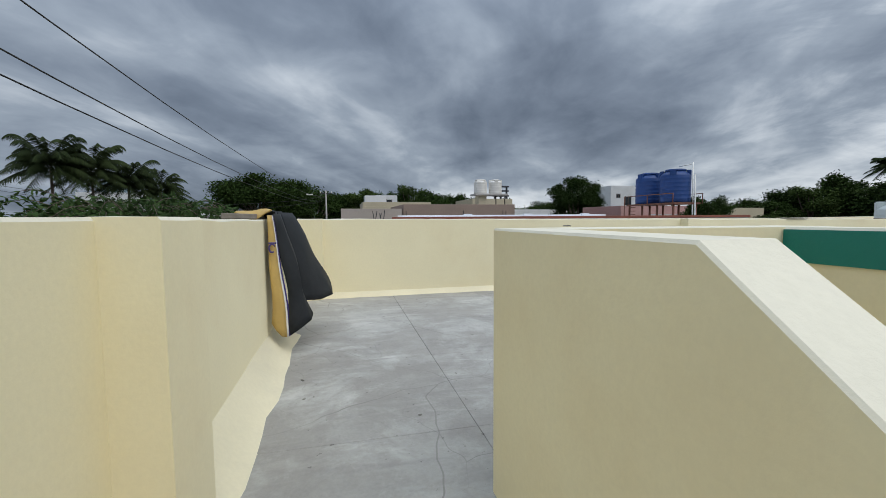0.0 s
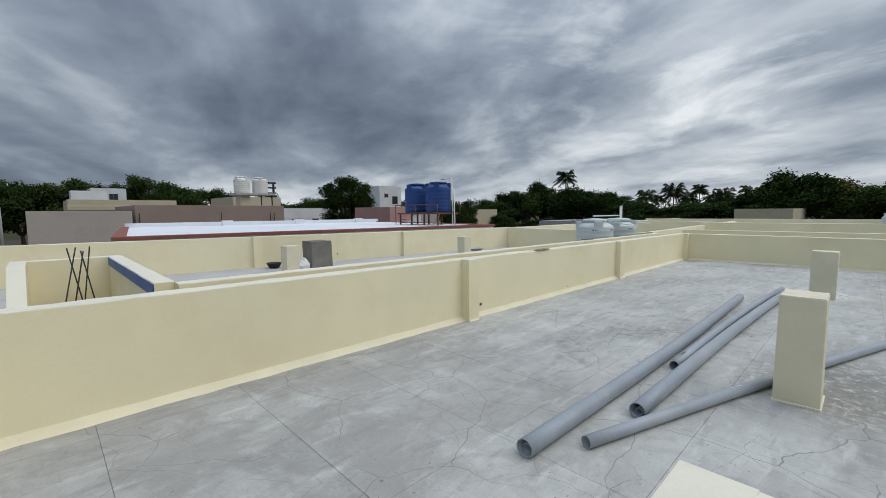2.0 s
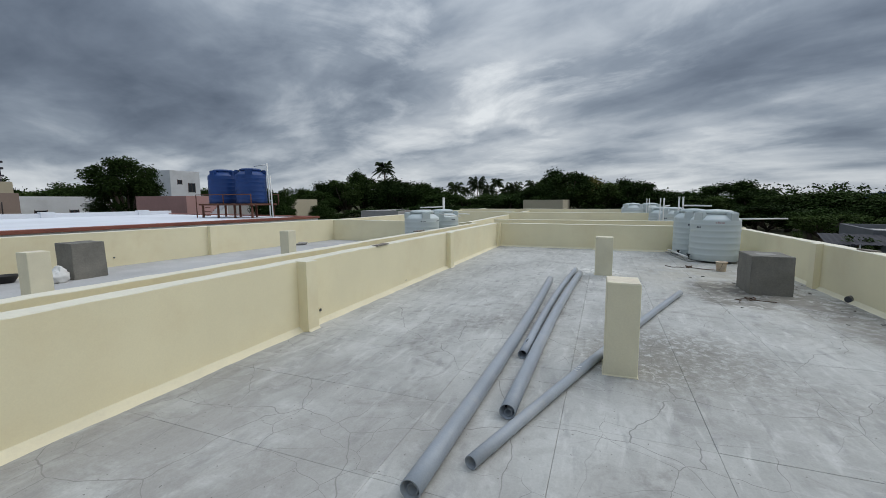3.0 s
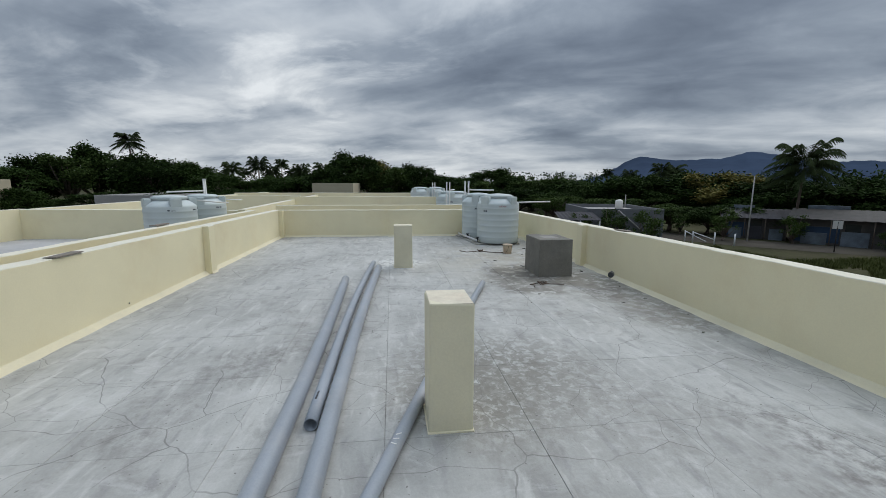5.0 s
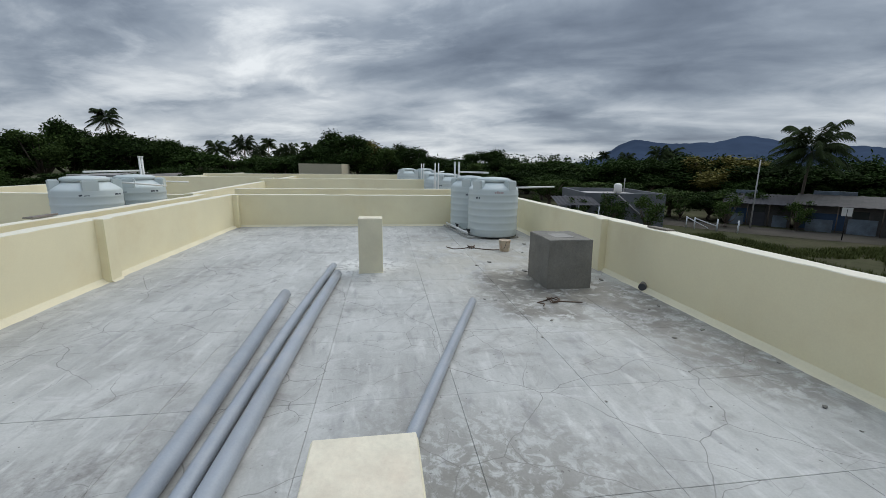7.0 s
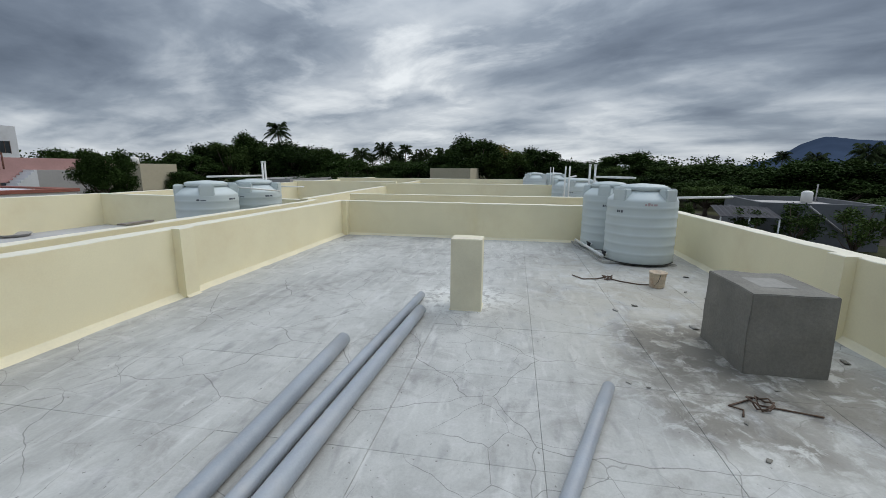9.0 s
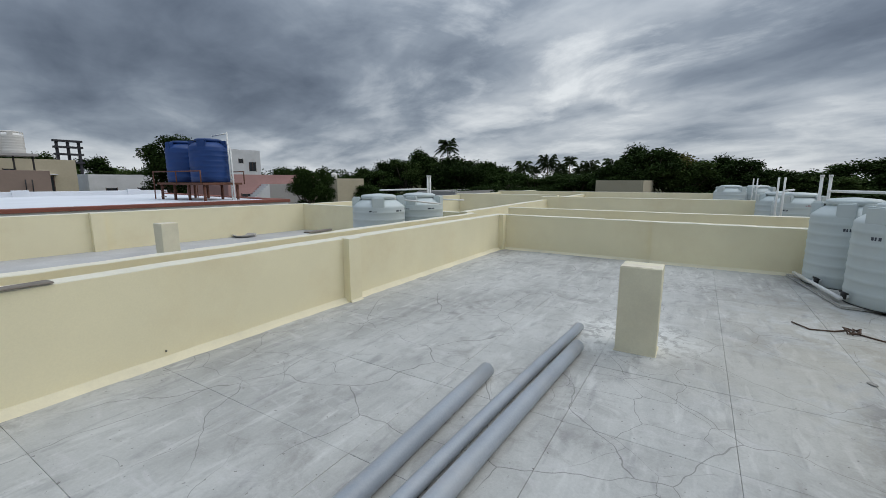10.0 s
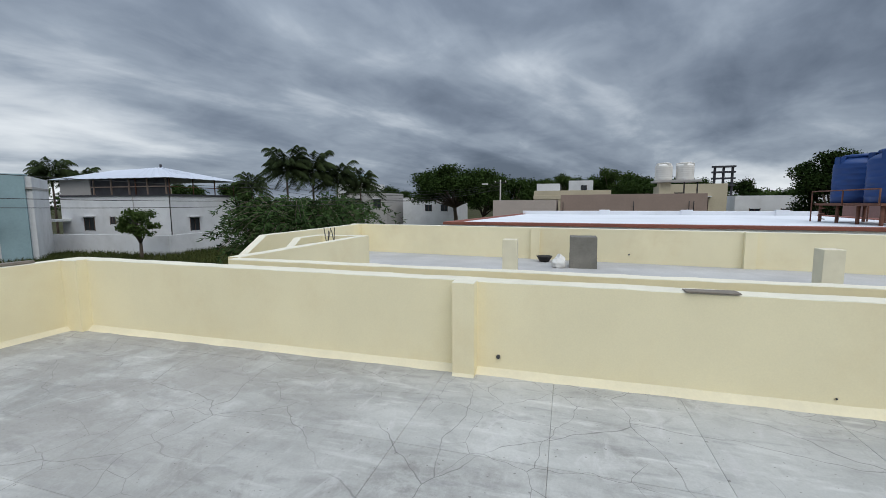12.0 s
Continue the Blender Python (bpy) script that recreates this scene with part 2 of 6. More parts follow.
    hgt.operation = "MULTIPLY_ADD"
    L(mottle, hgt.inputs[0])
    hgt.inputs[1].default_value = 1.5
    L(grain, hgt.inputs[2])
    bp = N("ShaderNodeBump")
    bp.inputs["Strength"].default_value, bp.inputs["Distance"].default_value = 0.25, 0.006
    L(hgt.outputs[0], bp.inputs["Height"])
    L(bp.outputs[0], bsdf.inputs["Normal"])
    return mat


def leafy(name, dark, light):
    """Leaves: tone varies leaf by leaf and clump by clump, a little light shines through."""
    mat = bpy.data.materials.new(name)
    mat.use_nodes = True
    nt = mat.node_tree
    N, L = nt.nodes.new, nt.links.new
    bsdf = nt.nodes["Principled BSDF"]
    geo, oi = N("ShaderNodeNewGeometry"), N("ShaderNodeObjectInfo")
    nz = N("ShaderNodeTexNoise")
    nz.inputs["Scale"].default_value = 0.5
    L(geo.outputs["Position"], nz.inputs["Vector"])
    add = N("ShaderNodeMath")
    add.operation = "MULTIPLY_ADD"
    L(geo.outputs["Random Per Island"], add.inputs[0])
    add.inputs[1].default_value = 0.6
    sub = N("ShaderNodeMath")
    sub.operation = "MULTIPLY_ADD"
    L(oi.outputs["Random"], sub.inputs[0])
    sub.inputs[1].default_value = 0.5
    sub.inputs[2].default_value = -0.3
    L(sub.outputs[0], add.inputs[2])
    s2 = N("ShaderNodeMath")
    s2.operation, s2.use_clamp = "ADD", True
    L(add.outputs[0], s2.inputs[0])
    L(nz.outputs[0], s2.inputs[1])
    mx = N("ShaderNodeMix")
    mx.data_type = "RGBA"
    L(s2.outputs[0], mx.inputs[0])
    mx.inputs[6].default_value, mx.inputs[7].default_value = (*dark, 1), (*light, 1)
    L(mx.outputs[2], bsdf.inputs["Base Color"])
    bsdf.inputs["Roughness"].default_value = 0.8
    bsdf.inputs["Specular IOR Level"].default_value = 0.06
    return mat


CREAM = material("cream_wall_paint", (0.835, 0.76, 0.52), 0.8, spread=0.045, scale=0.9, grain=70, bump=0.055,
                 dirt=(0.66, 0.52, 0.29), dirt_amount=0.4, dirt_scale=0.8)
WHITE_TOP = material("pale_coping_paint", (0.74, 0.70, 0.57), 0.8, spread=0.05, scale=1.5, grain=50, bump=0.15,
                     dirt=(0.45, 0.42, 0.35), dirt_amount=0.25, dirt_scale=1.8)
STUB = material("dusty_cream_paint", (0.71, 0.66, 0.49), 0.85, spread=0.07, scale=2.2, grain=60, bump=0.12,
                dirt=(0.55, 0.47, 0.33), dirt_amount=0.35, dirt_scale=2.5)
COVE = material("pale_fillet_paint", (0.73, 0.67, 0.485), 0.8, spread=0.06, scale=1.5, grain=50, bump=0.15,
                dirt=(0.45, 0.42, 0.35), dirt_amount=0.3, dirt_scale=2.0)
STUB_TOP = material("pale_plaster_top", (0.70, 0.645, 0.51), 0.85, spread=0.10, scale=9, grain=60, bump=0.15,
                    dirt=(0.55, 0.40, 0.30), dirt_amount=0.5, dirt_scale=4.0)
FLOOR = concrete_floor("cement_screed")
FLOOR_FAR = material("cement_screed_smooth", (0.44, 0.435, 0.43), 0.8, spread=0.14, scale=0.8, grain=20, bump=0.05,
                     dirt=(0.25, 0.24, 0.24), dirt_amount=0.5, dirt_scale=0.6)
JOINT = material("joint_mortar", (0.27, 0.265, 0.255), 0.95, spread=0.2)
CEMENT = material("raw_cement_plaster", (0.19, 0.18, 0.155), 0.9, spread=0.2, scale=2.5, grain=40, bump=0.4,
                  dirt=(0.115, 0.108, 0.095), dirt_amount=0.75, dirt_scale=1.9)
CEMENT_PALE = material("fresh_cement_patch", (0.26, 0.25, 0.225), 0.85, spread=0.15, scale=6, bump=0.2)
TEAL = material("teal_band_paint", (0.0, 0.19, 0.15), 0.55, spread=0.05)
BLUE_BAND = material("blue_band_paint", (0.02, 0.10, 0.33), 0.55, spread=0.06)
PVC_GREY = material("grey_pvc", (0.295, 0.325, 0.36), 0.40, spread=0.10, scale=2.5, grain=80, bump=0.03,
                    dirt=(0.42, 0.41, 0.40), dirt_amount=0.55, dirt_scale=3.0, random_tone=0.06)
# near-black colour holding the shade inside pipe bores, holes and the slit
BORE_SHADE = material("bore_shade", (0.05, 0.052, 0.058), 0.6, spread=0.1)
PVC_WHITE = material("white_pvc", (0.72, 0.72, 0.69), 0.4, spread=0.05)
TANK = material("pale_grey_polythene", (0.54, 0.595, 0.59), 0.48, spread=0.035, scale=2, grain=90, bump=0.04,
                dirt=(0.48, 0.50, 0.48), dirt_amount=0.4, dirt_scale=1.6)
TANK_BLUE = material("blue_polythene", (0.006, 0.042, 0.175), 0.5, spread=0.12, scale=1.5, bump=0.03)
TANK_WHITE = material("white_polythene", (0.72, 0.70, 0.66), 0.5, spread=0.05)
PRINT_DARK = material("dark_print", (0.05, 0.06, 0.08), 0.6, spread=0.05, bump=0)
PRINT_RED = material("red_print", (0.46, 0.35, 0.35), 0.6, spread=0.05, bump=0)
RUBBER = material("black_rubber", (0.02, 0.02, 0.02), 0.7, spread=0.1)
STEEL_RUST = material("rusty_steel", (0.16, 0.07, 0.045), 0.75, 0.3, spread=0.3, scale=8, bump=0.2)
STEEL_DARK = material("dark_iron", (0.045, 0.042, 0.042), 0.6, 0.5, spread=0.2)
STONE = material("grey_stone_slab", (0.195, 0.17, 0.14), 0.85, spread=0.2, scale=6, bump=0.3)
ROPE = material("brown_rope", (0.10, 0.065, 0.045), 0.95, spread=0.3, scale=20, bump=0.4)
TARP_YELLOW = material("yellow_vinyl", (0.50, 0.335, 0.10), 0.5, spread=0.12, scale=4, grain=15, bump=0.08)
TARP_BLACK = material("black_vinyl", (0.019, 0.021, 0.023), 0.6, spread=0.25, scale=5, grain=18, bump=0.1, spec=0.2)
TARP_WHITE = material("white_hem", (0.7, 0.69, 0.66), 0.6, spread=0.06)
TARP_PURPLE = material("purple_print", (0.05, 0.03, 0.16), 0.5, spread=0.05, bump=0)
BUCKET = material("stained_plastic", (0.60, 0.50, 0.38), 0.6, spread=0.2, scale=12, dirt=(0.38, 0.16, 0.05), dirt_amount=0.8, dirt_scale=7)
BARK = material("bark", (0.11, 0.085, 0.065), 0.95, spread=0.3, scale=5, bump=0.6, stretch=(1, 1, 0.3))
LEAF = leafy("leaves_dark", (0.006, 0.014, 0.004), (0.036, 0.064, 0.015))
LEAF_MID = leafy("leaves_mid", (0.014, 0.030, 0.009), (0.064, 0.098, 0.026))
LEAF_FINE = leafy("leaves_feathery", (0.011, 0.026, 0.010), (0.052, 0.092, 0.028))
LEAF_DRY = leafy("leaves_yellowing", (0.05, 0.06, 0.018), (0.19, 0.165, 0.05))
FROND = leafy("palm_fronds", (0.006, 0.012, 0.006), (0.036, 0.052, 0.019))
GRASS = leafy("grass_blades", (0.022, 0.038, 0.010), (0.085, 0.095, 0.030))
EARTH = material("scrub_ground", (0.052, 0.054, 0.028), 1.0, spec=0.04, spread=0.35, scale=0.25, grain=3, bump=0.4,
                 dirt=(0.095, 0.078, 0.055), dirt_amount=0.8, dirt_scale=0.09, bump_dist=0.05)
ROAD = material("earth_road", (0.08, 0.071, 0.06), 1.0, spread=0.25, scale=0.7, grain=8, bump=0.3, spec=0.05,
                dirt=(0.05, 0.05, 0.03), dirt_amount=0.7, dirt_scale=0.35)
HOUSE_WHITE = material("white_limewash", (0.68, 0.69, 0.70), 0.9, spread=0.07, scale=0.6, grain=8, bump=0.05,
                       dirt=(0.42, 0.42, 0.40), dirt_amount=0.5, dirt_scale=0.5)
HOUSE_GREY = material("grey_render", (0.40, 0.385, 0.37), 0.9, spread=0.1, scale=0.5, grain=6, bump=0.05,
                      dirt=(0.26, 0.25, 0.24), dirt_amount=0.5, dirt_scale=0.5)
HOUSE_BROWN = material("brown_render", (0.30, 0.225, 0.185), 0.9, spread=0.08, scale=0.5, grain=6, bump=0.05)
HOUSE_CREAM = material("old_cream_render", (0.52, 0.46, 0.33), 0.9, spread=0.1, scale=0.5, grain=6, bump=0.05,
                       dirt=(0.33, 0.30, 0.24), dirt_amount=0.5, dirt_scale=0.5)
HOUSE_BEIGE = material("pinkish_beige_render", (0.46, 0.395, 0.35), 0.9, spread=0.1, scale=0.5, grain=6, bump=0.05,
                       dirt=(0.30, 0.27, 0.24), dirt_amount=0.5, dirt_scale=0.5)
HOUSE_PINK = material("pink_render", (0.46, 0.27, 0.25), 0.9, spread=0.1, scale=0.5, grain=6, bump=0.05)
HOUSE_AQUA = material("pale_aqua_render", (0.26, 0.37, 0.40), 0.9, spread=0.1, scale=0.5, grain=6, bump=0.05)
HOUSE_DARK = material("shaded_metal_sheet", (0.055, 0.055, 0.062), 0.85, spread=0.25, scale=1, spec=0.15)
ROOF_WHITE = material("white_roof_coating", (0.74, 0.76, 0.80), 0.7, spread=0.05, scale=0.6, dirt=(0.45, 0.46, 0.48), dirt_amount=0.4, dirt_scale=0.4)
ROOF_METAL = material("white_sheet_roof", (0.56, 0.60, 0.68), 0.5, spread=0.06, scale=0.6)
COPING_RED = material("red_oxide_coping", (0.24, 0.085, 0.06), 0.85, spread=0.15)
WINDOW_DARK = material("dark_window_glass", (0.03, 0.035, 0.04), 0.15, spread=0.1, bump=0)
WINDOW_FRAME = material("window_woodwork", (0.10, 0.06, 0.045), 0.7, spread=0.1)
SLATE_GREY = material("dull_blue_grey_render", (0.135, 0.14, 0.148), 0.9, spread=0.15, scale=0.5, grain=6, bump=0.05)
SHACK = material("weathered_board", (0.075, 0.07, 0.065), 0.9, spread=0.3, scale=1.5)
PALE_SHEET = material("pale_blue_sheet", (0.15, 0.18, 0.21), 0.85, spread=0.3, scale=1.2, spec=0.15, dirt=(0.07, 0.06, 0.05), dirt_amount=0.8, dirt_scale=0.8)
TARP_BLUE = material("blue_tarpaulin", (0.022, 0.045, 0.085), 0.8, spread=0.3, scale=1)
# distance haze is painted into this blue-grey base colour
HILL = material("hill_haze_tint", (0.045, 0.065, 0.105), 1.0, spread=0.15, scale=0.002, grain=0.01, bump=0, spec=0.0)
SIGN = material("pale_sign", (0.6, 0.58, 0.55), 0.6, spread=0.05)


# ---- mesh helpers ----
def mesh_from(name, verts, faces, mats, face_mats=None, smooth=False, outward=False):
    me = bpy.data.meshes.new(name)
    me.from_pydata([tuple(v) for v in verts], [], faces)
    if outward:
        bm = bmesh.new()
        bm.from_mesh(me)
        bmesh.ops.recalc_face_normals(bm, faces=bm.faces)
        bm.to_mesh(me)
        bm.free()
    for mt in (mats if isinstance(mats, (list, tuple)) else [mats]):
        me.materials.append(mt)
    if face_mats:
        me.polygons.foreach_set("material_index", face_mats)
    if smooth:
        me.polygons.foreach_set("use_smooth", [True] * len(me.polygons))
    me.update()
    return me


def part(name, bm, mat, parent=None, label="", smooth=False):
    """Links a bmesh as one mesh object, under a thing where one is given."""
    me = bpy.data.meshes.new(name)
    bmesh.ops.recalc_face_normals(bm, faces=bm.faces)
    bm.to_mesh(me)
    bm.free()
    me.materials.append(mat)
    if smooth:
        me.polygons.foreach_set("use_smooth", [True] * len(me.polygons))
    ob = new(name, me)
    if parent:
        ob.parent = parent
    if label:
        ob["label"] = label
    return ob


def part_mesh(name, me, parent=None, label=""):
    ob = new(name, me)
    if parent:
        ob.parent = parent
    if label:
        ob["label"] = label
    return ob


def empty(name, x=0, y=0, z=0, rz=0):
    ob = new(name)
    ob.matrix_basis = pose(x, y, z, 0, 0, rz)
    return ob


def box(bm, x0, x1, y0, y1, z0, z1, bevel=0.0, jitter=0.0):
    vs = [bm.verts.new((x, y, z)) for x, y, z in
          ((x0, y0, z0), (x1, y0, z0), (x1, y1, z0), (x0, y1, z0), (x0, y0, z1), (x1, y0, z1), (x1, y1, z1), (x0, y1, z1))]
    fs = [bm.faces.new([vs[i] for i in q]) for q in
          ((3, 2, 1, 0), (4, 5, 6, 7), (0, 1, 5, 4), (1, 2, 6, 5), (2, 3, 7, 6), (3, 0, 4, 7))]
    if jitter:
        for v in vs:
            v.co += Vector((random.uniform(-jitter, jitter), random.uniform(-jitter, jitter), random.uniform(-jitter, jitter) * (v.co.z > z0)))
    if bevel:
        edges = list({e for f in fs for e in f.edges})
        bmesh.ops.bevel(bm, geom=edges, offset=bevel, segments=2, affect="EDGES", profile=0.6)
    return vs


def box_part(name, dims, mat, parent=None, bevel=0.01, label="", jitter=0.0):
    bm = bmesh.new()
    box(bm, *dims, bevel=bevel, jitter=jitter)
    return part(name, bm, mat, parent, label)


def tube(bm, pts, r, seg=10, cap=True, r_end=None):
    """A round bar along points."""
    pts = [Vector(p) for p in pts]
    rings = []
    n = len(pts)
    for i, p in enumerate(pts):
        d = (pts[min(i + 1, n - 1)] - pts[max(i - 1, 0)]).normalized()
        a = d.orthogonal().normalized() if abs(d.z) > 0.9 else Vector((0, 0, 1)).cross(d).normalized()
        b = d.cross(a)
        rr = r if r_end is None else r + (r_end - r) * i / (n - 1)
        rings.append([bm.verts.new(p + (a * math.cos(t) + b * math.sin(t)) * rr) for t in (2 * math.pi * k / seg for k in range(seg))])
    for r0, r1 in zip(rings, rings[1:]):
        for k in range(seg):
            bm.faces.new((r0[k], r0[(k + 1) % seg], r1[(k + 1) % seg], r1[k]))
    if cap:
        bm.faces.new(rings[0][::-1])
        bm.faces.new(rings[-1])
    return rings


def tube_part(name, pts, r, mat, parent=None, seg=10, label="", r_end=None):
    bm = bmesh.new()
    tube(bm, pts, r, seg, True, r_end)
    return part(name, bm, mat, parent, label, smooth=True)


def lathe(bm, profile, seg=48, cx=0, cy=0):
    rings = [[bm.verts.new((cx + r * math.cos(2 * math.pi * k / seg), cy + r * math.sin(2 * math.pi * k / seg), z)) for k in range(seg)]
             for r, z in profile]
    for r0, r1 in zip(rings, rings[1:]):
        for k in range(seg):
            bm.faces.new((r0[k], r0[(k + 1) % seg], r1[(k + 1) % seg], r1[k]))
    bm.faces.new(rings[0][::-1])
    bm.faces.new(rings[-1])


# ---- terrace walls ----
def wall_run(name, p0, p1, thick, top0, top1, base=-0.05, wob=0.004, seed=1, cap_white=True, step=0.22, edge=0.006):
    """A plastered parapet whose inner face runs from p0 to p1; its thickness lies to the left of that way. Hand-made, slightly wavy edges."""
    rnd = random.Random(seed)
    p0, p1 = Vector(p0), Vector(p1)
    d = p1 - p0
    n = max(2, int(d.length / step))
    side = Vector((-d.y, d.x)).normalized()
    ch = math.copysign(edge, thick)
    verts, faces, fm = [], [], []
    w = [rnd.uniform(-wob, wob) for _ in range(4 * (n + 1))]
    for i in range(n + 1):
        p = p0 + d * (i / n)
        zt = top0 + (top1 - top0) * i / n
        end = 0 if i in (0, n) else 1
        a, b, c, e = (v * end for v in w[4 * i:4 * i + 4])
        sec = ((0 + a * 0.5, base), (0 + a * 0.5, zt - edge * 1.3 + b), (ch + a, zt + b), (thick - ch + c, zt + e), (thick + c * 0.5, zt - edge * 1.3 + e), (thick + c * 0.5, base))
        for s, z in sec:
            q = p + side * s
            verts.append((q.x, q.y, z))
    for i in range(n):
        for k in range(5):
            a = i * 6 + k
            faces.append((a, a + 6, a + 7, a + 1))
            fm.append(1 if k in (1, 2, 3) and cap_white else 0)
    faces.append(tuple(range(6)))
    faces.append(tuple(range(n * 6 + 5, n * 6 - 1, -1)))
    fm += [0, 0]
    me = mesh_from(name, verts, faces, [CREAM, WHITE_TOP], fm, outward=True)
    return new(name, me)


def cove_run(name, p0, p1, width=0.085, height=0.085, seed=1):
    """The rounded plaster fillet between floor and wall, along the wall's face from p0 to p1; it lies to the right of that way."""
    rnd = random.Random(seed)
    p0, p1 = Vector(p0), Vector(p1)
    d = p1 - p0
    n = max(2, int(d.length / 0.16))
    side = Vector((d.y, -d.x)).normalized()
    verts, faces = [], []
    for i in range(n + 1):
        p = p0 + d * (i / n)
        ww = width * (1 + rnd.uniform(-0.16, 0.16))
        for k in range(5):
            t = k / 4
            s, z = ww * t ** 1.0, height * (1 - t) ** 1.7
            q = p + side * (s + 0.001 - (0.01 if k == 0 else 0))
            verts.append((q.x, q.y, z + 0.002 - (0.004 if k == 4 else 0)))
    for i in range(n):
        for k in range(4):
            a = i * 5 + k
            faces.append((a, a + 1, a + 6, a + 5))
    return new(name, mesh_from(name, verts, faces, [COVE], smooth=True))


def structure(ob, label, category):
    return tagged(ob, label, category, kind="structure")


WALL_LABEL = "cream painted plaster parapet with a paler top"


def top_at(x):
    return 0.88 - 0.0065 * x


# inner faces of this terrace
XW, XE, YN, YS = -0.80, 14.20, 5.41, -1.52
W_T = 0.20
structure(wall_run("wall_north", (XE, YN), (XW, YN), -W_T, top_at(XE), top_at(XW), seed=2), WALL_LABEL, "wall")
structure(wall_run("wall_east", (XE, YS - W_T), (XE, YN + W_T), -W_T, 0.775, 0.785, seed=3), WALL_LABEL, "wall")
structure(wall_run("wall_south", (1.04, YS), (XE, YS), -W_T, 0.86, 0.74, seed=4), WALL_LABEL, "wall")
structure(wall_run("wall_west", (XW, YN + W_T), (XW, -1.9), -0.17, 0.88, 0.88, base=-3.3, seed=5), WALL_LABEL, "wall")
# flat pilasters and the thicker stretch of the east wall
for nm, a, b, th, t0, t1, sd in (
        ("wall_pilaster", (4.385, YN - 0.135), (4.185, YN - 0.135), -0.16, top_at(4.4) + 0.004, top_at(4.1) + 0.004, 6),
        ("wall_pilaster", (9.43, YN - 0.105), (9.215, YN - 0.105), -0.13, top_at(9.1) + 0.004, top_at(8.9) + 0.004, 7),
        ("wall_pilaster", (XW + 0.26, YN - 0.12), (XW, YN - 0.12), -0.15, 0.887, 0.887, 8),
        ("wall_pilaster", (XE, YN - 0.11), (XE - 0.16, YN - 0.11), -0.13, 0.792, 0.792, 9),
        ("wall_thickening", (XE - 0.07, YS + 0.01), (XE - 0.07, 2.31), -0.09, 0.779, 0.784, 10),
        ("wall_pilaster", (9.22, YS + 0.10), (9.44, YS + 0.10), -0.13, 0.79, 0.788, 11),
        ("wall_pilaster", (XW + 0.12, 1.86), (XW + 0.12, 1.60), -0.14, 0.884, 0.884, 12)):
    structure(wall_run(nm, a, b, th, t0, t1, seed=sd, base=-0.05 if sd != 12 else -1.6), "cream painted flat pilaster on the parapet", "pilaster")
for i, (a, b, w, h) in enumerate((((XW, YN), (XE, YN), 0.075, 0.06), ((XW, 1.87), (XW, 3.9), 0.15, 0.15), ((XW, 3.9), (XW, YN), 0.06, 0.06), ((XE, YN), (XE, 2.31), 0.06, 0.05),
                           ((XE - 0.07, 2.31), (XE - 0.07, YS), 0.06, 0.05), ((XE, YS), (1.22, YS), 0.065, 0.06),
                           ((4.185, YN - 0.135), (4.385, YN - 0.135), 0.025, 0.03), ((9.215, YN - 0.105), (9.43, YN - 0.105), 0.025, 0.03))):
    structure(cove_run("baseboard", a, b, w, h, seed=20 + i), "pale painted plaster fillet along the wall foot", "skirting")

# stairwell parapet: north arm, west arm with its slope, east arm
SX0, SX1, SX2, SX3, SY0, SY1 = 0.134, 0.272, 1.043, 1.225, 1.655, 1.83
structure(wall_run("wall_stair_north", (SX1 - 0.010, SY0), (SX3, SY0), 0.175, 0.8455, 0.843, base=-3.0, seed=30, wob=0.0, edge=0.0015), "cream stairwell parapet with a pale top", "wall")
structure(wall_run("wall_stair_east", (SX2, YS - W_T), (SX2, SY0), -0.182, 0.85, 0.842, base=-3.0, seed=31, wob=0.002), "cream stairwell parapet with a pale top", "wall")


def sloping_parapet(x0, x1, y_top, y_break, y_low, z_top, slope, name):
    """The west arm: level at first, then falling with the stair, about 0.9 m above its steps."""
    prof = [(y_top, z_top), (y_break, z_top)]
    k = 10
    for i in range(1, k + 1):
        y = y_break + (y_low - y_break) * i / k
        prof.append((y, z_top - slope * (y_break - y)))
    verts, faces, fm = [], [], []
    for y, z in prof:
        zb = -3.0
        for x, zz in ((x0, zb), (x0, z - 0.006), (x0 + 0.005, z), (x1 - 0.005, z), (x1, z - 0.006), (x1, zb)):
            verts.append((x, y, zz))
    for i in range(len(prof) - 1):
        for j in range(5):
            a = i * 6 + j
            faces.append((a, a + 1, a + 7, a + 6))
            fm.append(1 if j in (1, 2, 3) else 0)
    faces += [tuple(range(5, -1, -1)), tuple(range(len(verts) - 6, len(verts)))]
    fm += [0, 0]
    return new(name, mesh_from(name, verts, faces, [CREAM, WHITE_TOP], fm, outward=True))


structure(sloping_parapet(SX0, SX1, SY1, 1.08, -1.7, 0.845, 0.74, "wall_stair_west"), "cream stair parapet falling with the stair, pale top", "wall")
teal = structure(box_part("trim", (SX2 - 0.006, SX2 + 0.004, YS, SY0 - 0.002, 0.735, 0.835), TEAL, bevel=0), "teal painted band inside the stairwell", "painted band")


def stairs():
    thing = structure(empty("stairs"), "bare cement stair rising to the terrace", "stairs")
    for i in range(11):
        y1 = 1.36 - 0.26 * i
        box_part("step", (XW, SX0, y1 - 0.28, y1, -3.0, -0.17 * (i + 1)), FLOOR_FAR, thing, 0.008)
    for i in range(8):
        y1 = -1.3 + 0.26 * i
        box_part("step", (SX1, SX2, y1, y1 + 0.28, -3.2, -1.9 - 0.17 * i), FLOOR_FAR, thing, 0.008)


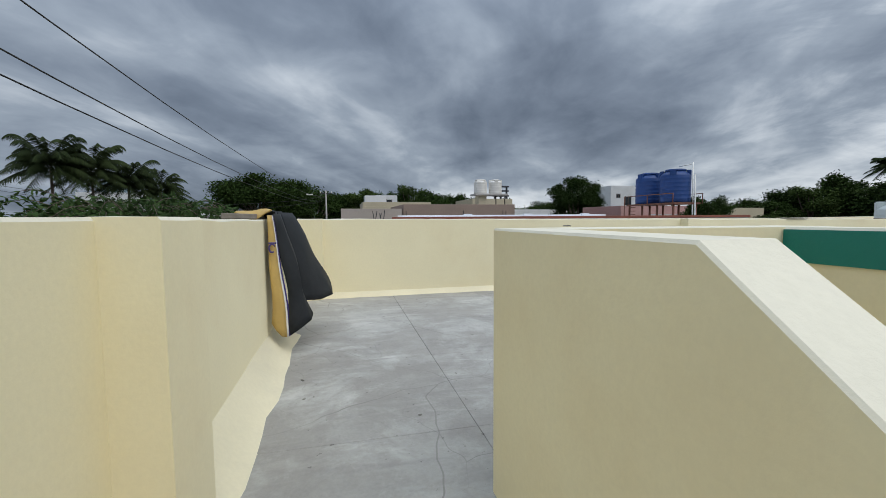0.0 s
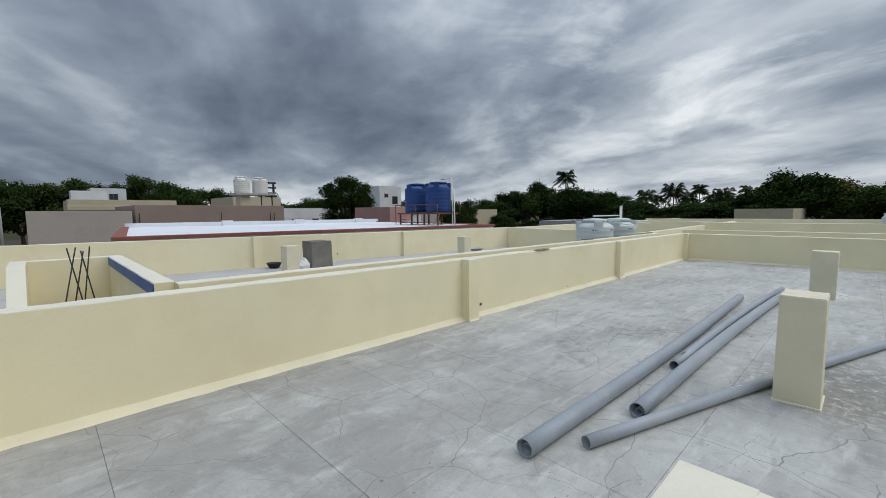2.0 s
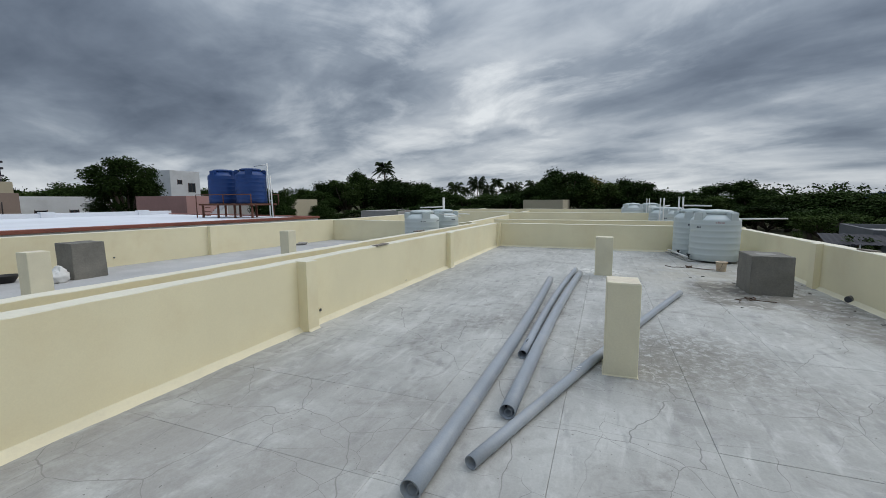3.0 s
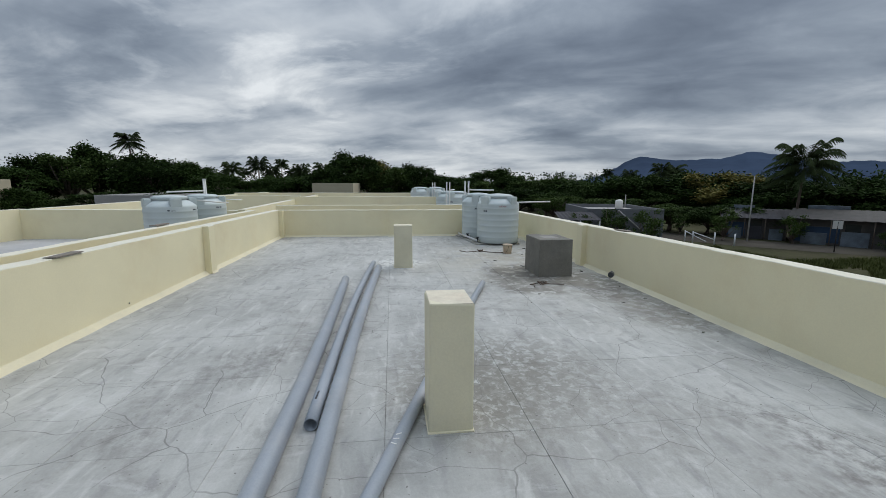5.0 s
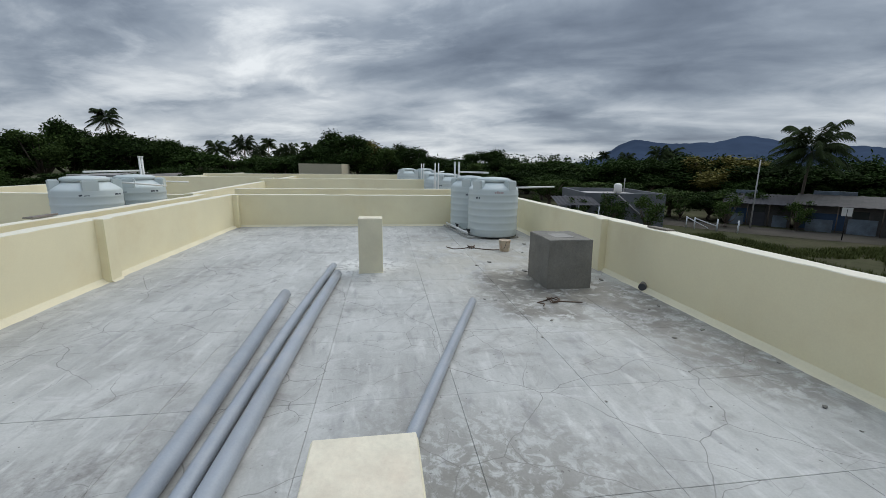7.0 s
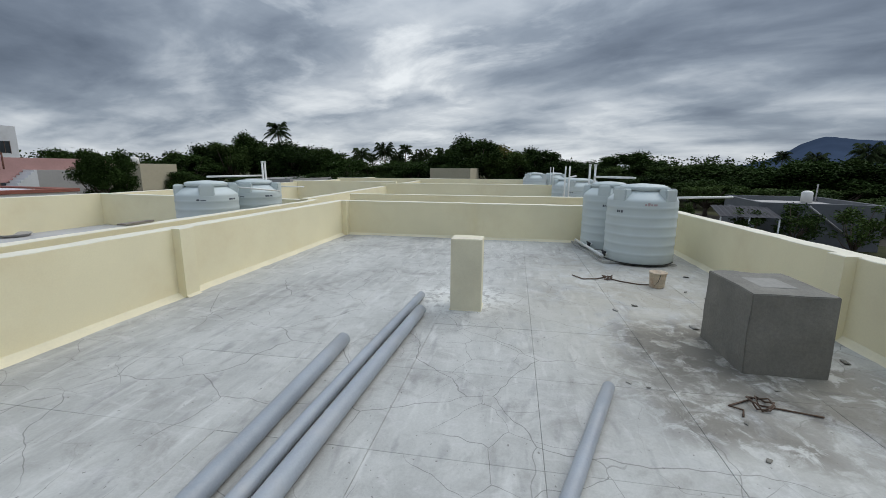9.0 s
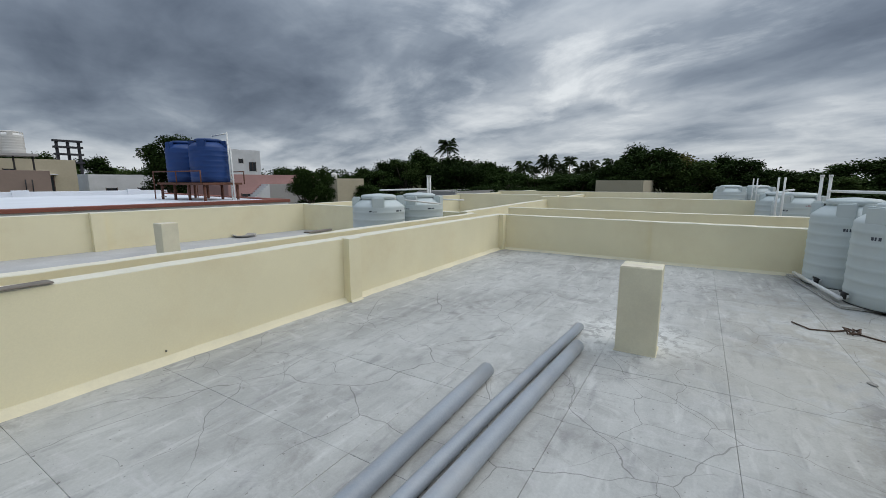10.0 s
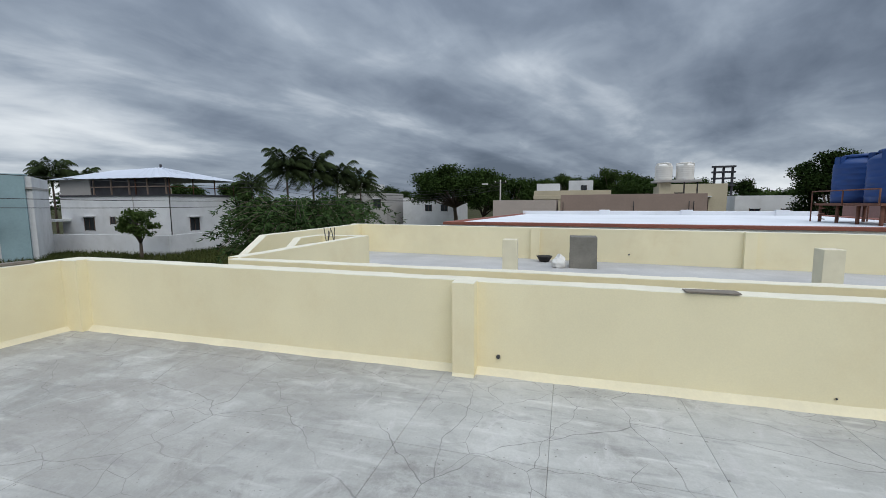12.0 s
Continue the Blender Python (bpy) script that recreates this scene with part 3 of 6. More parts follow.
stairs()
structure(box_part("floor_slab", (SX3 - 0.02, XE + 0.2, YS - 0.2, YN + 0.2, -0.25, -0.012), JOINT, bevel=0), "cement terrace slab under the screed", "floor")
structure(box_part("floor_slab", (XW - 0.2, SX3 - 0.02, SY1 - 0.02, YN + 0.2, -0.25, -0.012), JOINT, bevel=0), "cement terrace slab under the screed", "floor")
structure(box_part("floor_slab", (XW - 0.2, SX0 + 0.01, 1.37, SY1 - 0.02, -0.25, -0.012), JOINT, bevel=0), "cement terrace slab under the screed", "floor")
structure(box_part("house_wall", (XW - 0.2, XE + 0.2, YN + 0.01, YN + 0.19, -3.4, -0.06), CREAM, bevel=0), "cream outer wall of the house below", "wall")
structure(box_part("house_wall", (SX3, XE + 0.2, YS - 0.19, YS - 0.01, -3.4, -0.06), CREAM, bevel=0), "cream outer wall of the house below", "wall")
structure(box_part("house_wall", (XE + 0.01, XE + 0.19, YS, YN, -3.4, -0.06), CREAM, bevel=0), "cream outer wall of the house below", "wall")


# ---- things on this terrace ----
def stub_column(x0, x1, y0, y1, h, seed):
    """A plastered column stub with a paler, slightly uneven top."""
    random.seed(seed)
    thing = tagged(empty("column_stub", (x0 + x1) / 2, (y0 + y1) / 2, 0), "cream painted plastered column stub standing on the terrace floor", "column", "column stubs")
    dx, dy = (x1 - x0) / 2, (y1 - y0) / 2
    box_part("shaft", (-dx, dx, -dy, dy, -0.01, h - 0.004), STUB, thing, 0.012, jitter=0.006)
    box_part("top_face", (-dx + 0.007, dx - 0.007, -dy + 0.007, dy - 0.007, h - 0.012, h - 0.002), STUB_TOP, thing, 0.002, "paler plaster top", jitter=0.002)
    bm = bmesh.new()
    m2 = 0.009
    box(bm, -dx - m2, dx + m2, -dy - m2, dy + m2, -0.006, 0.008, 0.004, 0.005)
    part("foot_fillet", bm, COVE, thing)
    return thing


stub_column(4.13, 4.475, 1.685, 1.968, 0.85, 41)
stub_column(9.38, 9.66, 1.82, 2.16, 0.80, 42)


def cement_block(x0, x1, y0, y1, h, seed, top_patch=True):
    random.seed(seed)
    thing = tagged(empty("cement_block", (x0 + x1) / 2, (y0 + y1) / 2, 0), "dark grey cement plastered chamber block with worn edges", "block", "cement blocks")
    dx, dy = (x1 - x0) / 2, (y1 - y0) / 2
    bm = bmesh.new()
    vs = box(bm, -dx, dx, -dy, dy, -0.01, h)
    for v in vs:
        if v.co.z > 0.1:
            v.co.x *= 0.97
            v.co.y *= 0.97
    bmesh.ops.subdivide_edges(bm, edges=bm.edges[:], cuts=5, use_grid_fill=True)
    for v in bm.verts:
        v.co += noise.noise_vector(v.co * 4 + Vector((seed, 0, 0))) * 0.013
    top_edges = [e for e in bm.edges if e.is_boundary or e.calc_face_angle(0) > 0.6]
    bmesh.ops.bevel(bm, geom=top_edges, offset=0.007, segments=2, affect="EDGES")
    part("body", bm, CEMENT, thing)
    if top_patch:
        box_part("lid", (-dx * 0.42, dx * 0.42, -dy * 0.45, dy * 0.45, h - 0.02, h + 0.001), CEMENT_PALE, thing, 0.008, "paler square cement lid")
    return thing


cement_block(8.36, 9.10, -0.865, -0.27, 0.64, 51)


def water_tank(mat, R=0.545, H=1.33, label="", group="water tanks"):
    """Ribbed polythene tank with a domed shoulder, lugs and a lid."""
    thing = tagged(empty("water_tank"), label, "water tank", group)
    prof = [(R - 0.02, 0.0), (R, 0.02)]
    for z in (0.15, 0.29, 0.43, 0.57, 0.71, 0.85):
        prof += [(R, z - 0.035), (R + 0.003, z - 0.022), (R + 0.0065, z - 0.008), (R + 0.0065, z + 0.008), (R + 0.003, z + 0.022), (R, z + 0.035)]
    prof += [(R, 0.935), (R - 0.006, 0.96), (R - 0.03, 0.985), (R - 0.09, 1.03), (R - 0.17, 1.075), (R - 0.22, 1.10), (R - 0.235, 1.13)]
    k = H / 1.25
    bm = bmesh.new()
    lathe(bm, [(r, z * k) for r, z in prof])
    body = part("body", bm, mat, thing, smooth=True)
    for i in range(4):
        a = math.pi / 2 * i + 0.5
        bm = bmesh.new()
        vs = box(bm, R - 0.17, R - 0.004, -0.13, 0.13, 0.93 * k, 1.135 * k)
        for v in vs:
            if v.co.x < R - 0.1:
                v.co.y *= 0.8
        bmesh.ops.bevel(bm, geom=bm.edges[:], offset=0.02, segments=3, affect="EDGES")
        bmesh.ops.rotate(bm, verts=bm.verts[:], cent=(0, 0, 0), matrix=Matrix.Rotation(a, 3, "Z"))
        part("lug", bm, mat, thing)
    bm = bmesh.new()
    lathe(bm, [(R - 0.20, 1.10 * k), (R - 0.175, 1.105 * k), (R - 0.175, 1.15 * k), (R - 0.19, 1.165 * k), (R - 0.22, 1.168 * k), (R - 0.23, 1.18 * k), (R - 0.36, 1.19 * k), (0.05, 1.20 * k)], 36)
    part("lid", bm, mat, thing, smooth=True)
    bm = bmesh.new()
    lathe(bm, [(R + 0.003, 0.0), (R + 0.006, 0.003), (R + 0.003, 0.006)], 48)
    part("base_ring", bm, RUBBER, thing, "black bead round the foot")
    return thing


def bent_mark(name, thing, R, a0, a1, z0, z1, mat, label):
    """A print that follows the round of a tank."""
    verts, faces = [], []
    n = 4
    for i in range(n + 1):
        a = radians(a0 + (a1 - a0) * i / n)
        for z in (z0, z1):
            verts.append(((R + 0.004) * math.cos(a), (R + 0.004) * math.sin(a), z))
    for i in range(n):
        faces.append((2 * i, 2 * i + 2, 2 * i + 3, 2 * i + 1))
    return part_mesh(name, mesh_from(name, verts, faces, mat), thing, label)


tank_a = water_tank(TANK, label="pale grey ribbed plastic water tank on a cement plinth")
for a0, w, h in ((163, 3, 0.03), (167, 4, 0.045), (172, 3, 0.03), (176, 6, 0.03)):
    bent_mark("print_mark", tank_a, 0.545, a0, a0 + w, 0.945, 0.945 + h, PRINT_RED, "faint red printed mark")
for a0, w in ((118, 3), (122, 2), (126, 3)):
    bent_mark("print_mark", tank_a, 0.545, a0, a0 + w, 0.82, 0.86, PRINT_DARK, "small dark printed mark")
tank_a.matrix_basis = pose(12.50, -0.61, 0.035, 0, 0, 6)
tank_b = copy_thing(tank_a, pose(13.58, -0.29, 0.035, 0, 0, 40) @ Matrix.Diagonal((0.84, 0.84, 1, 1)))
plinth = tagged(empty("tank_plinth"), "low cement plinth under the water tanks", "plinth")
bm = bmesh.new()
for v in box(bm, 12.14, 14.10, -1.14, 0.03, -0.01, 0.034, 0.0, 0.003):
    if v.co.y > -0.5 and v.co.x > 13:
        v.co.y += 0.27
bmesh.ops.bevel(bm, geom=bm.edges[:], offset=0.02, segments=2, affect="EDGES")
part("slab", bm, FLOOR, plinth)
outlet = tagged(empty("tank_pipework"), "pale plastic outlet pipes running along the plinth edge", "pipe")
tube_part("pipe", [(12.30, 0.0, 0.10), (13.9, 0.22, 0.10)], 0.025, PVC_WHITE, outlet)
tube_part("pipe", [(12.32, 0.0, 0.10), (12.45, -0.22, 0.14)], 0.03, PVC_WHITE, outlet)
tube_part("pipe", [(13.2, 0.11, 0.105), (13.28, -0.02, 0.14)], 0.03, PVC_WHITE, outlet)
for x, y in ((12.36, -0.03), (13.2, 0.08)):
    tube_part("valve", [(x - 0.03, y, 0.09), (x - 0.03, y, 0.17)], 0.03, RUBBER, outlet, label="dark valve handle")
    tube_part("valve", [(x - 0.1, y - 0.02, 0.17), (x + 0.05, y + 0.02, 0.17)], 0.012, RUBBER, outlet)
riser = tagged(empty("riser_pipe"), "white plastic riser and filling pipe over the tanks", "pipe", "tank risers")
tube_part("pipe", [(14.46, -0.06, 0.0), (14.46, -0.06, 1.62)], 0.022, PVC_WHITE, riser)
tube_part("pipe", [(14.46, -0.17, 0.0), (14.46, -0.17, 1.60)], 0.022, PVC_WHITE, riser)
tube_part("pipe", [(14.46, -0.17, 1.38), (13.7, -0.2, 1.39), (13.0, -0.6, 1.39)], 0.021, PVC_WHITE, riser)
for y in (-0.17, -0.06):
    tube_part("cap", [(14.46, y, 1.60), (14.46, y, 1.64)], 0.030, PVC_WHITE, riser)
overflow = tagged(empty("overflow_pipe"), "white plastic overflow pipe reaching over the parapet", "pipe")
tube_part("pipe", [(12.95, -1.1, 1.05), (13.3, -2.35, 1.06)], 0.022, PVC_WHITE, overflow)


def grey_pipe(a, b, r, bend, inner, seed):
    """A length of grey drain pipe on the floor, open at both ends, a little bowed."""
    a, b = Vector(a), Vector(b)
    thing = tagged(empty("drain_pipe", a.x, a.y, 0), "long grey plastic drain pipe lying on the terrace floor", "pipe", "drain pipes")
    side = Vector((-(b - a).y, (b - a).x, 0)).normalized()
    pts = [(a + (b - a) * (i / 14) + side * bend * math.sin(math.pi * i / 14)) - Vector((a.x, a.y, 0)) for i in range(15)]
    bm = bmesh.new()
    o = tube(bm, pts, r, 24, False)
    n = tube(bm, pts, r - 0.006, 24, False)
    for ro, rn in ((o[0], n[0]), (o[-1], n[-1])):
        for k in range(24):
            bm.faces.new((ro[k], ro[(k + 1) % 24], rn[(k + 1) % 24], rn[k]))
    part("barrel", bm, PVC_GREY, thing, smooth=True)
    d = (b - a).normalized()
    # dark disc a little way in, painted as the shade of the bore
    bm = bmesh.new()
    s = pts[0] + d * 0.12
    tube(bm, [s, s + d * 0.02], r - 0.006, 24)
    part("bore", bm, BORE_SHADE, thing, "dark disc for the shade inside the pipe")
    if inner:
        bm = bmesh.new()
        s = pts[0] + Vector((0, 0, -r + inner + 0.008)) + d * 0.03
        o = tube(bm, [s, s + d * 0.3], inner, 18, False)
        n = tube(bm, [s, s + d * 0.3], inner - 0.005, 18, False)
        for k in range(18):
            bm.faces.new((o[0][k], o[0][(k + 1) % 18], n[0][(k + 1) % 18], n[0][k]))
        part("inner_pipe", bm, PVC_GREY, thing, "thinner pipe pushed inside", smooth=True)
    return thing


grey_pipe((2.07, 2.905, 0.062), (8.28, 2.93, 0.062), 0.06, -0.045, 0.035, 1)
grey_pipe((3.05, 2.605, 0.062), (9.15, 2.437, 0.062), 0.058, 0.045, 0.03, 2)
pipe_thin = grey_pipe((4.24, 2.715, 0.047), (9.71, 2.553, 0.047), 0.045, 0.055, 0, 3)
pipe_crossing = grey_pipe((2.43, 2.685, 0.044), (7.88, 0.80, 0.044), 0.042, 0.035, 0, 4)


# flat dark strip painted as the shade in the slit, not a real cut
slit = box_part("slit", (-0.055, 0.055, -0.006, 0.006, 0, 0.003), BORE_SHADE, None, 0.001, "dark strip for the shade in a slit cut in the pipe")
slit.matrix_basis = pose(4.54, 2.722, 0.0915, 0, 0, -2)
slit.parent = pipe_thin
slit.matrix_parent_inverse = pipe_thin.matrix_basis.inverted()
for k in range(3):
    mark = box_part("chalk_mark", (-0.004, 0.004, -0.018, 0.018, 0, 0.0015), TARP_WHITE, None, 0, "pale chalk stroke")
    mark.matrix_basis = pose(3.93 + 0.045 * k, 2.19 - 0.0155 * k, 0.0865, 0, 0, 25 * k - 30)
    mark.parent = pipe_crossing
    mark.matrix_parent_inverse = pipe_crossing.matrix_basis.inverted()


def stone_slab(x, y, z, rz, l, w, h, where):
    ob = box_part("stone_slab", (-l / 2, l / 2, -w / 2, w / 2, 0, h), STONE, None, 0.006, jitter=0.006)
    ob.matrix_basis = pose(x, y, z, 0, 0, rz)
    return tagged(ob, "thin rough grey stone slab lying on " + where, "stone slab", "loose stone slabs")


stone_slab(6.24, YN + 0.035, top_at(6.2) + 0.004, 2, 0.38, 0.12, 0.013, "the parapet top")
stone_slab(9.6, 6.28, 0.815, 2, 0.44, 0.13, 0.02, "the neighbouring parapet top")
stone_slab(8.2, YS - 0.13, 0.797, 3, 0.36, 0.11, 0.016, "the south parapet top")
stone_slab(-0.885, 3.36, 0.884, 88, 0.62, 0.10, 0.03, "the parapet beside the cloth")
stone_slab(-0.885, 4.75, 0.884, 90, 0.6, 0.12, 0.03, "the parapet beside the cloth")


def banner_cloth():
    """A folded vinyl banner slung over the west parapet: yellow print face towards the stair, black back, pale hem."""
    thing = tagged(empty("vinyl_banner", XW, 3.4, 0), "folded yellow and black vinyl banner hung over the parapet", "banner")

    def sheet(name, line, mat, z_low, z_high, flare, label, thick=0.006, seed=0, stiff=False):
        rows, verts, faces = 14, [], []
        for j in range(rows + 1):
            t = j / rows
            for (x, y), zl in zip(line, z_low):
                z = z_high + (zl - z_high) * t
                g = 0.62 + 0.9 * t - 0.62 * t * t if stiff else 0.25 + 0.85 * t ** 0.9
                wob = (0.007 if mat in (TARP_YELLOW, TARP_WHITE, TARP_PURPLE) else 0.018) * math.sin(9 * t + y * 13 + seed) * t
                verts.append((0.02 + x * g * flare + wob, y + wob * 0.5, z))
        n = len(line)
        for j in range(rows):
            for i in range(n - 1):
                a = j * n + i
                faces.append((a, a + 1, a + n + 1, a + n))
        me = mesh_from(name, verts, faces, mat, smooth=True)
        ob = part_mesh(name, me, thing, label)
        so = ob.modifiers.new("thick", "SOLIDIFY")
        so.thickness = thick
        return ob

    sheet("print_face", [(0.012, 0.0), (0.035, 0.004), (0.062, 0.012), (0.088, 0.03)], TARP_YELLOW, [0.22, 0.17, 0.13, 0.12], 0.905, 1.0, "yellow printed face", seed=1)
    sheet("hem", [(0.088, 0.03), (0.099, 0.038)], TARP_WHITE, [0.12, 0.122], 0.905, 1.0, "pale hem along the fold", seed=1)
    sheet("hem", [(0.101, 0.040), (0.108, 0.046)], TARP_PURPLE, [0.122, 0.126], 0.905, 1.0, "dark line beside the hem", seed=1)
    sheet("back_face", [(0.110, 0.048), (0.16, 0.075), (0.205, 0.12), (0.20, 0.18), (0.155, 0.22), (0.125, 0.25)], TARP_BLACK,
          [0.125, 0.16, 0.20, 0.23, 0.27, 0.31], 0.915, 1.05, "black back of the banner", seed=2)
    sheet("back_fold", [(0.115, 0.21), (0.17, 0.27), (0.235, 0.37), (0.285, 0.50), (0.29, 0.60), (0.24, 0.68), (0.15, 0.74), (0.05, 0.77)], TARP_BLACK,
          [0.34, 0.31, 0.29, 0.30, 0.335, 0.37, 0.45, 0.55], 0.925, 1.12, "black fold spreading away from the wall", seed=5)
    # the part that lies over the wall's top
    verts, faces = [], []
    nx, ny = 8, 12
    for i in range(nx + 1):
        for j in range(ny + 1):
            x, y = -0.19 + 0.235 * i / nx, 0.0 + (0.80 - 0.010 * i) * j / ny
            z = 0.912 + 0.022 * math.sin(y * 17) + 0.014 * math.sin(x * 30 + y * 8) + 0.02 * math.sin(y * 41 + x * 20)
            if i == 0:
                z -= 0.10
            verts.append((x, y, z))
    for i in range(nx):
        for j in range(ny):
            a = i * (ny + 1) + j
            faces.append((a, a + ny + 1, a + ny + 2, a + 1))
    fm = [1 if (k % ny) < 1 else (2 if (k % ny) >= ny - 1 else 0) for k in range(nx * ny)]
    ob = part_mesh("top_fold", mesh_from("top_fold", verts, faces, [TARP_BLACK, TARP_YELLOW, TARP_WHITE], fm, smooth=True), thing, "crumpled fold over the wall top")
    so = ob.modifiers.new("thick", "SOLIDIFY")
    so.thickness = 0.008
    # fragment of a printed letter
    bm = bmesh.new()
    c = Vector((0.05, -0.006, 0.70))
    pts = [c + Vector((0.018 * math.cos(a), -0.012, 0.026 * math.sin(a))) for a in (radians(20 + 28 * k) for k in range(11))]
    tube(bm, pts, 0.006, 6)
    tube(bm, [c + Vector((-0.02, -0.012, 0.032)), c + Vector((0.025, -0.012, 0.032))], 0.006, 6)
    part("letter_fragment", bm, TARP_PURPLE, thing, "fragment of a purple printed letter")
    return thing


banner_cloth()


def wall_hole(x, y, z, r, seed):
    thing = tagged(empty("drain_hole", x, y, z), "small dark pipe hole with broken plaster rim in the parapet", "hole", "wall holes")
    # solid dark plug, its colour gives the shade of the hole
    bm = bmesh.new()
    o = tube(bm, [(0, 0.004, 0), (0, -0.012, 0)], r, 14)
    part("pipe_mouth", bm, BORE_SHADE, thing)
    bm = bmesh.new()
    random.seed(seed)
    ring = [(math.cos(a) * r * random.uniform(1.25, 1.6), -0.006, math.sin(a) * r * random.uniform(1.2, 1.6)) for a in (k * 0.5236 for k in range(13))]
    tube(bm, ring, r * 0.22, 5)
    part("plaster_rim", bm, COVE, thing)
    return thing


wall_hole(4.58, YN, 0.165, 0.018, 1)
wall_hole(7.08, YN, 0.10, 0.007, 2)
spout = tagged(empty("floor_drain_pipe", 8.2, YS, 0.05), "dark drain pipe mouth at the foot of the parapet", "drain")
bm = bmesh.new()
tube(bm, [(0.05, -0.03, 0.01), (-0.035, 0.055, 0.004)], 0.05, 20)
part("pipe", bm, CEMENT, spout, "pipe smeared with cement")
# dark disc on the pipe's end in place of a shaded hollow
bm = bmesh.new()
tube(bm, [(-0.03, 0.05, 0.004), (-0.037, 0.057, 0.004)], 0.045, 20)
part("bore", bm, BORE_SHADE, spout, "dark disc for the shade in the pipe mouth")

bucket = tagged(empty("paint_bucket", 10.80, -0.415, 0.0), "small stained cream plastic paint bucket", "bucket")
bm = bmesh.new()
lathe(bm, [(0.085, 0.0), (0.09, 0.01), (0.105, 0.19), (0.112, 0.19), (0.112, 0.21), (0.1, 0.21), (0.088, 0.03)], 24)
part("pail", bm, BUCKET, bucket, smooth=True)
tube_part("handle", [(-0.108, 0, 0.19), (-0.125, 0.03, 0.10), (-0.10, 0.06, 0.04)], 0.004, STEEL_DARK, bucket, 6)


def rope(name, pts, r, mat, label, cat="rope", loops=0, seed=0):
    random.seed(seed)
    p = [Vector((*q, r + 0.003)) for q in pts]
    if loops:
        c = p[len(p) // 2]
        extra = []
        for k in range(loops * 9):
            a = k * 0.72
            rr = 0.07 + 0.04 * random.random()
            extra.append(c + Vector((math.cos(a) * rr, math.sin(a) * rr * 0.7, 0.012 * (k % 4))))
        p = p[:len(p) // 2] + extra + p[len(p) // 2:]
    bm = bmesh.new()
    tube(bm, p, r, 6)
    return tagged(part(name, bm, mat, None, smooth=True), label, cat, "loose ropes")


rope("rope", [(11.2, 0.62), (11.0, 0.50), (11.05, 0.30), (11.1, 0.15), (10.95, -0.02), (10.85, -0.2), (10.86, -0.33)], 0.008, ROPE, "brown coiled rope lying beside the bucket", loops=2, seed=3)
rope("rope", [(7.72, 0.02), (7.80, -0.02), (7.84, 0.05), (7.88, -0.15), (7.84, -0.32), (7.80, -0.48)], 0.006, ROPE, "frayed dark rope lying on the floor", loops=2, seed=4)


def scrap(x, y, s, seed, mat, label, cat):
    random.seed(seed)
    bm = bmesh.new()
    vs = box(bm, -s, s, -s * 0.55, s * 0.55, 0, s * 0.35)
    for v in vs:
        v.co += Vector((random.uniform(-.4, .4), random.uniform(-.35, .35), random.uniform(0, .15))) * s
    bmesh.ops.bevel(bm, geom=bm.edges[:], offset=s * 0.15, segments=1, affect="EDGES")
    ob = part("scrap", bm, mat)
    ob.matrix_basis = pose(x, y, 0.001, 0, 0, seed * 47)
    return tagged(ob, label, cat, "bits of rubble")


for i, (x, y, s) in enumerate(((8.05, 0.62, 0.018), (8.0, 0.50, 0.015), (7.3, 0.1, 0.02), (9.3, -0.3, 0.04), (9.5, -0.5, 0.035), (10.3, -1.15, 0.05), (10.6, -0.7, 0.03),
                               (6.9, 0.35, 0.014), (11.4, -1.0, 0.035), (6.9, -1.28, 0.03), (7.6, -1.30, 0.03), (0.0, 2.4, 0.008), (-0.52, 2.7, 0.009), (-0.55, 2.95, 0.011),
                               (8.7, -1.2, 0.04), (9.7, 0.35, 0.03), (9.9, 0.1, 0.03))):
    scrap(x, y, s, i + 1, CEMENT if i % 3 else CEMENT_PALE, "small crumb of cement rubble on the floor", "rubble")
rg = random.Random(77)
for k in range(26):
    x_ = rg.uniform(5.2, 10.4)
    scrap(x_, rg.uniform(-1.42, -1.05) if k % 3 else rg.uniform(-1.0, 0.4), rg.uniform(0.008, 0.022), 100 + k, CEMENT, "small crumb of cement rubble on the floor", "rubble")
scrap(6.25, -1.18, 0.015, 33, PRINT_RED, "small red scrap of plastic on the floor", "scrap")
scrap(0.33, 1.74, 0.010, 34, CEMENT, "crumb of cement on the stairwell parapet", "rubble").location.z = 0.85


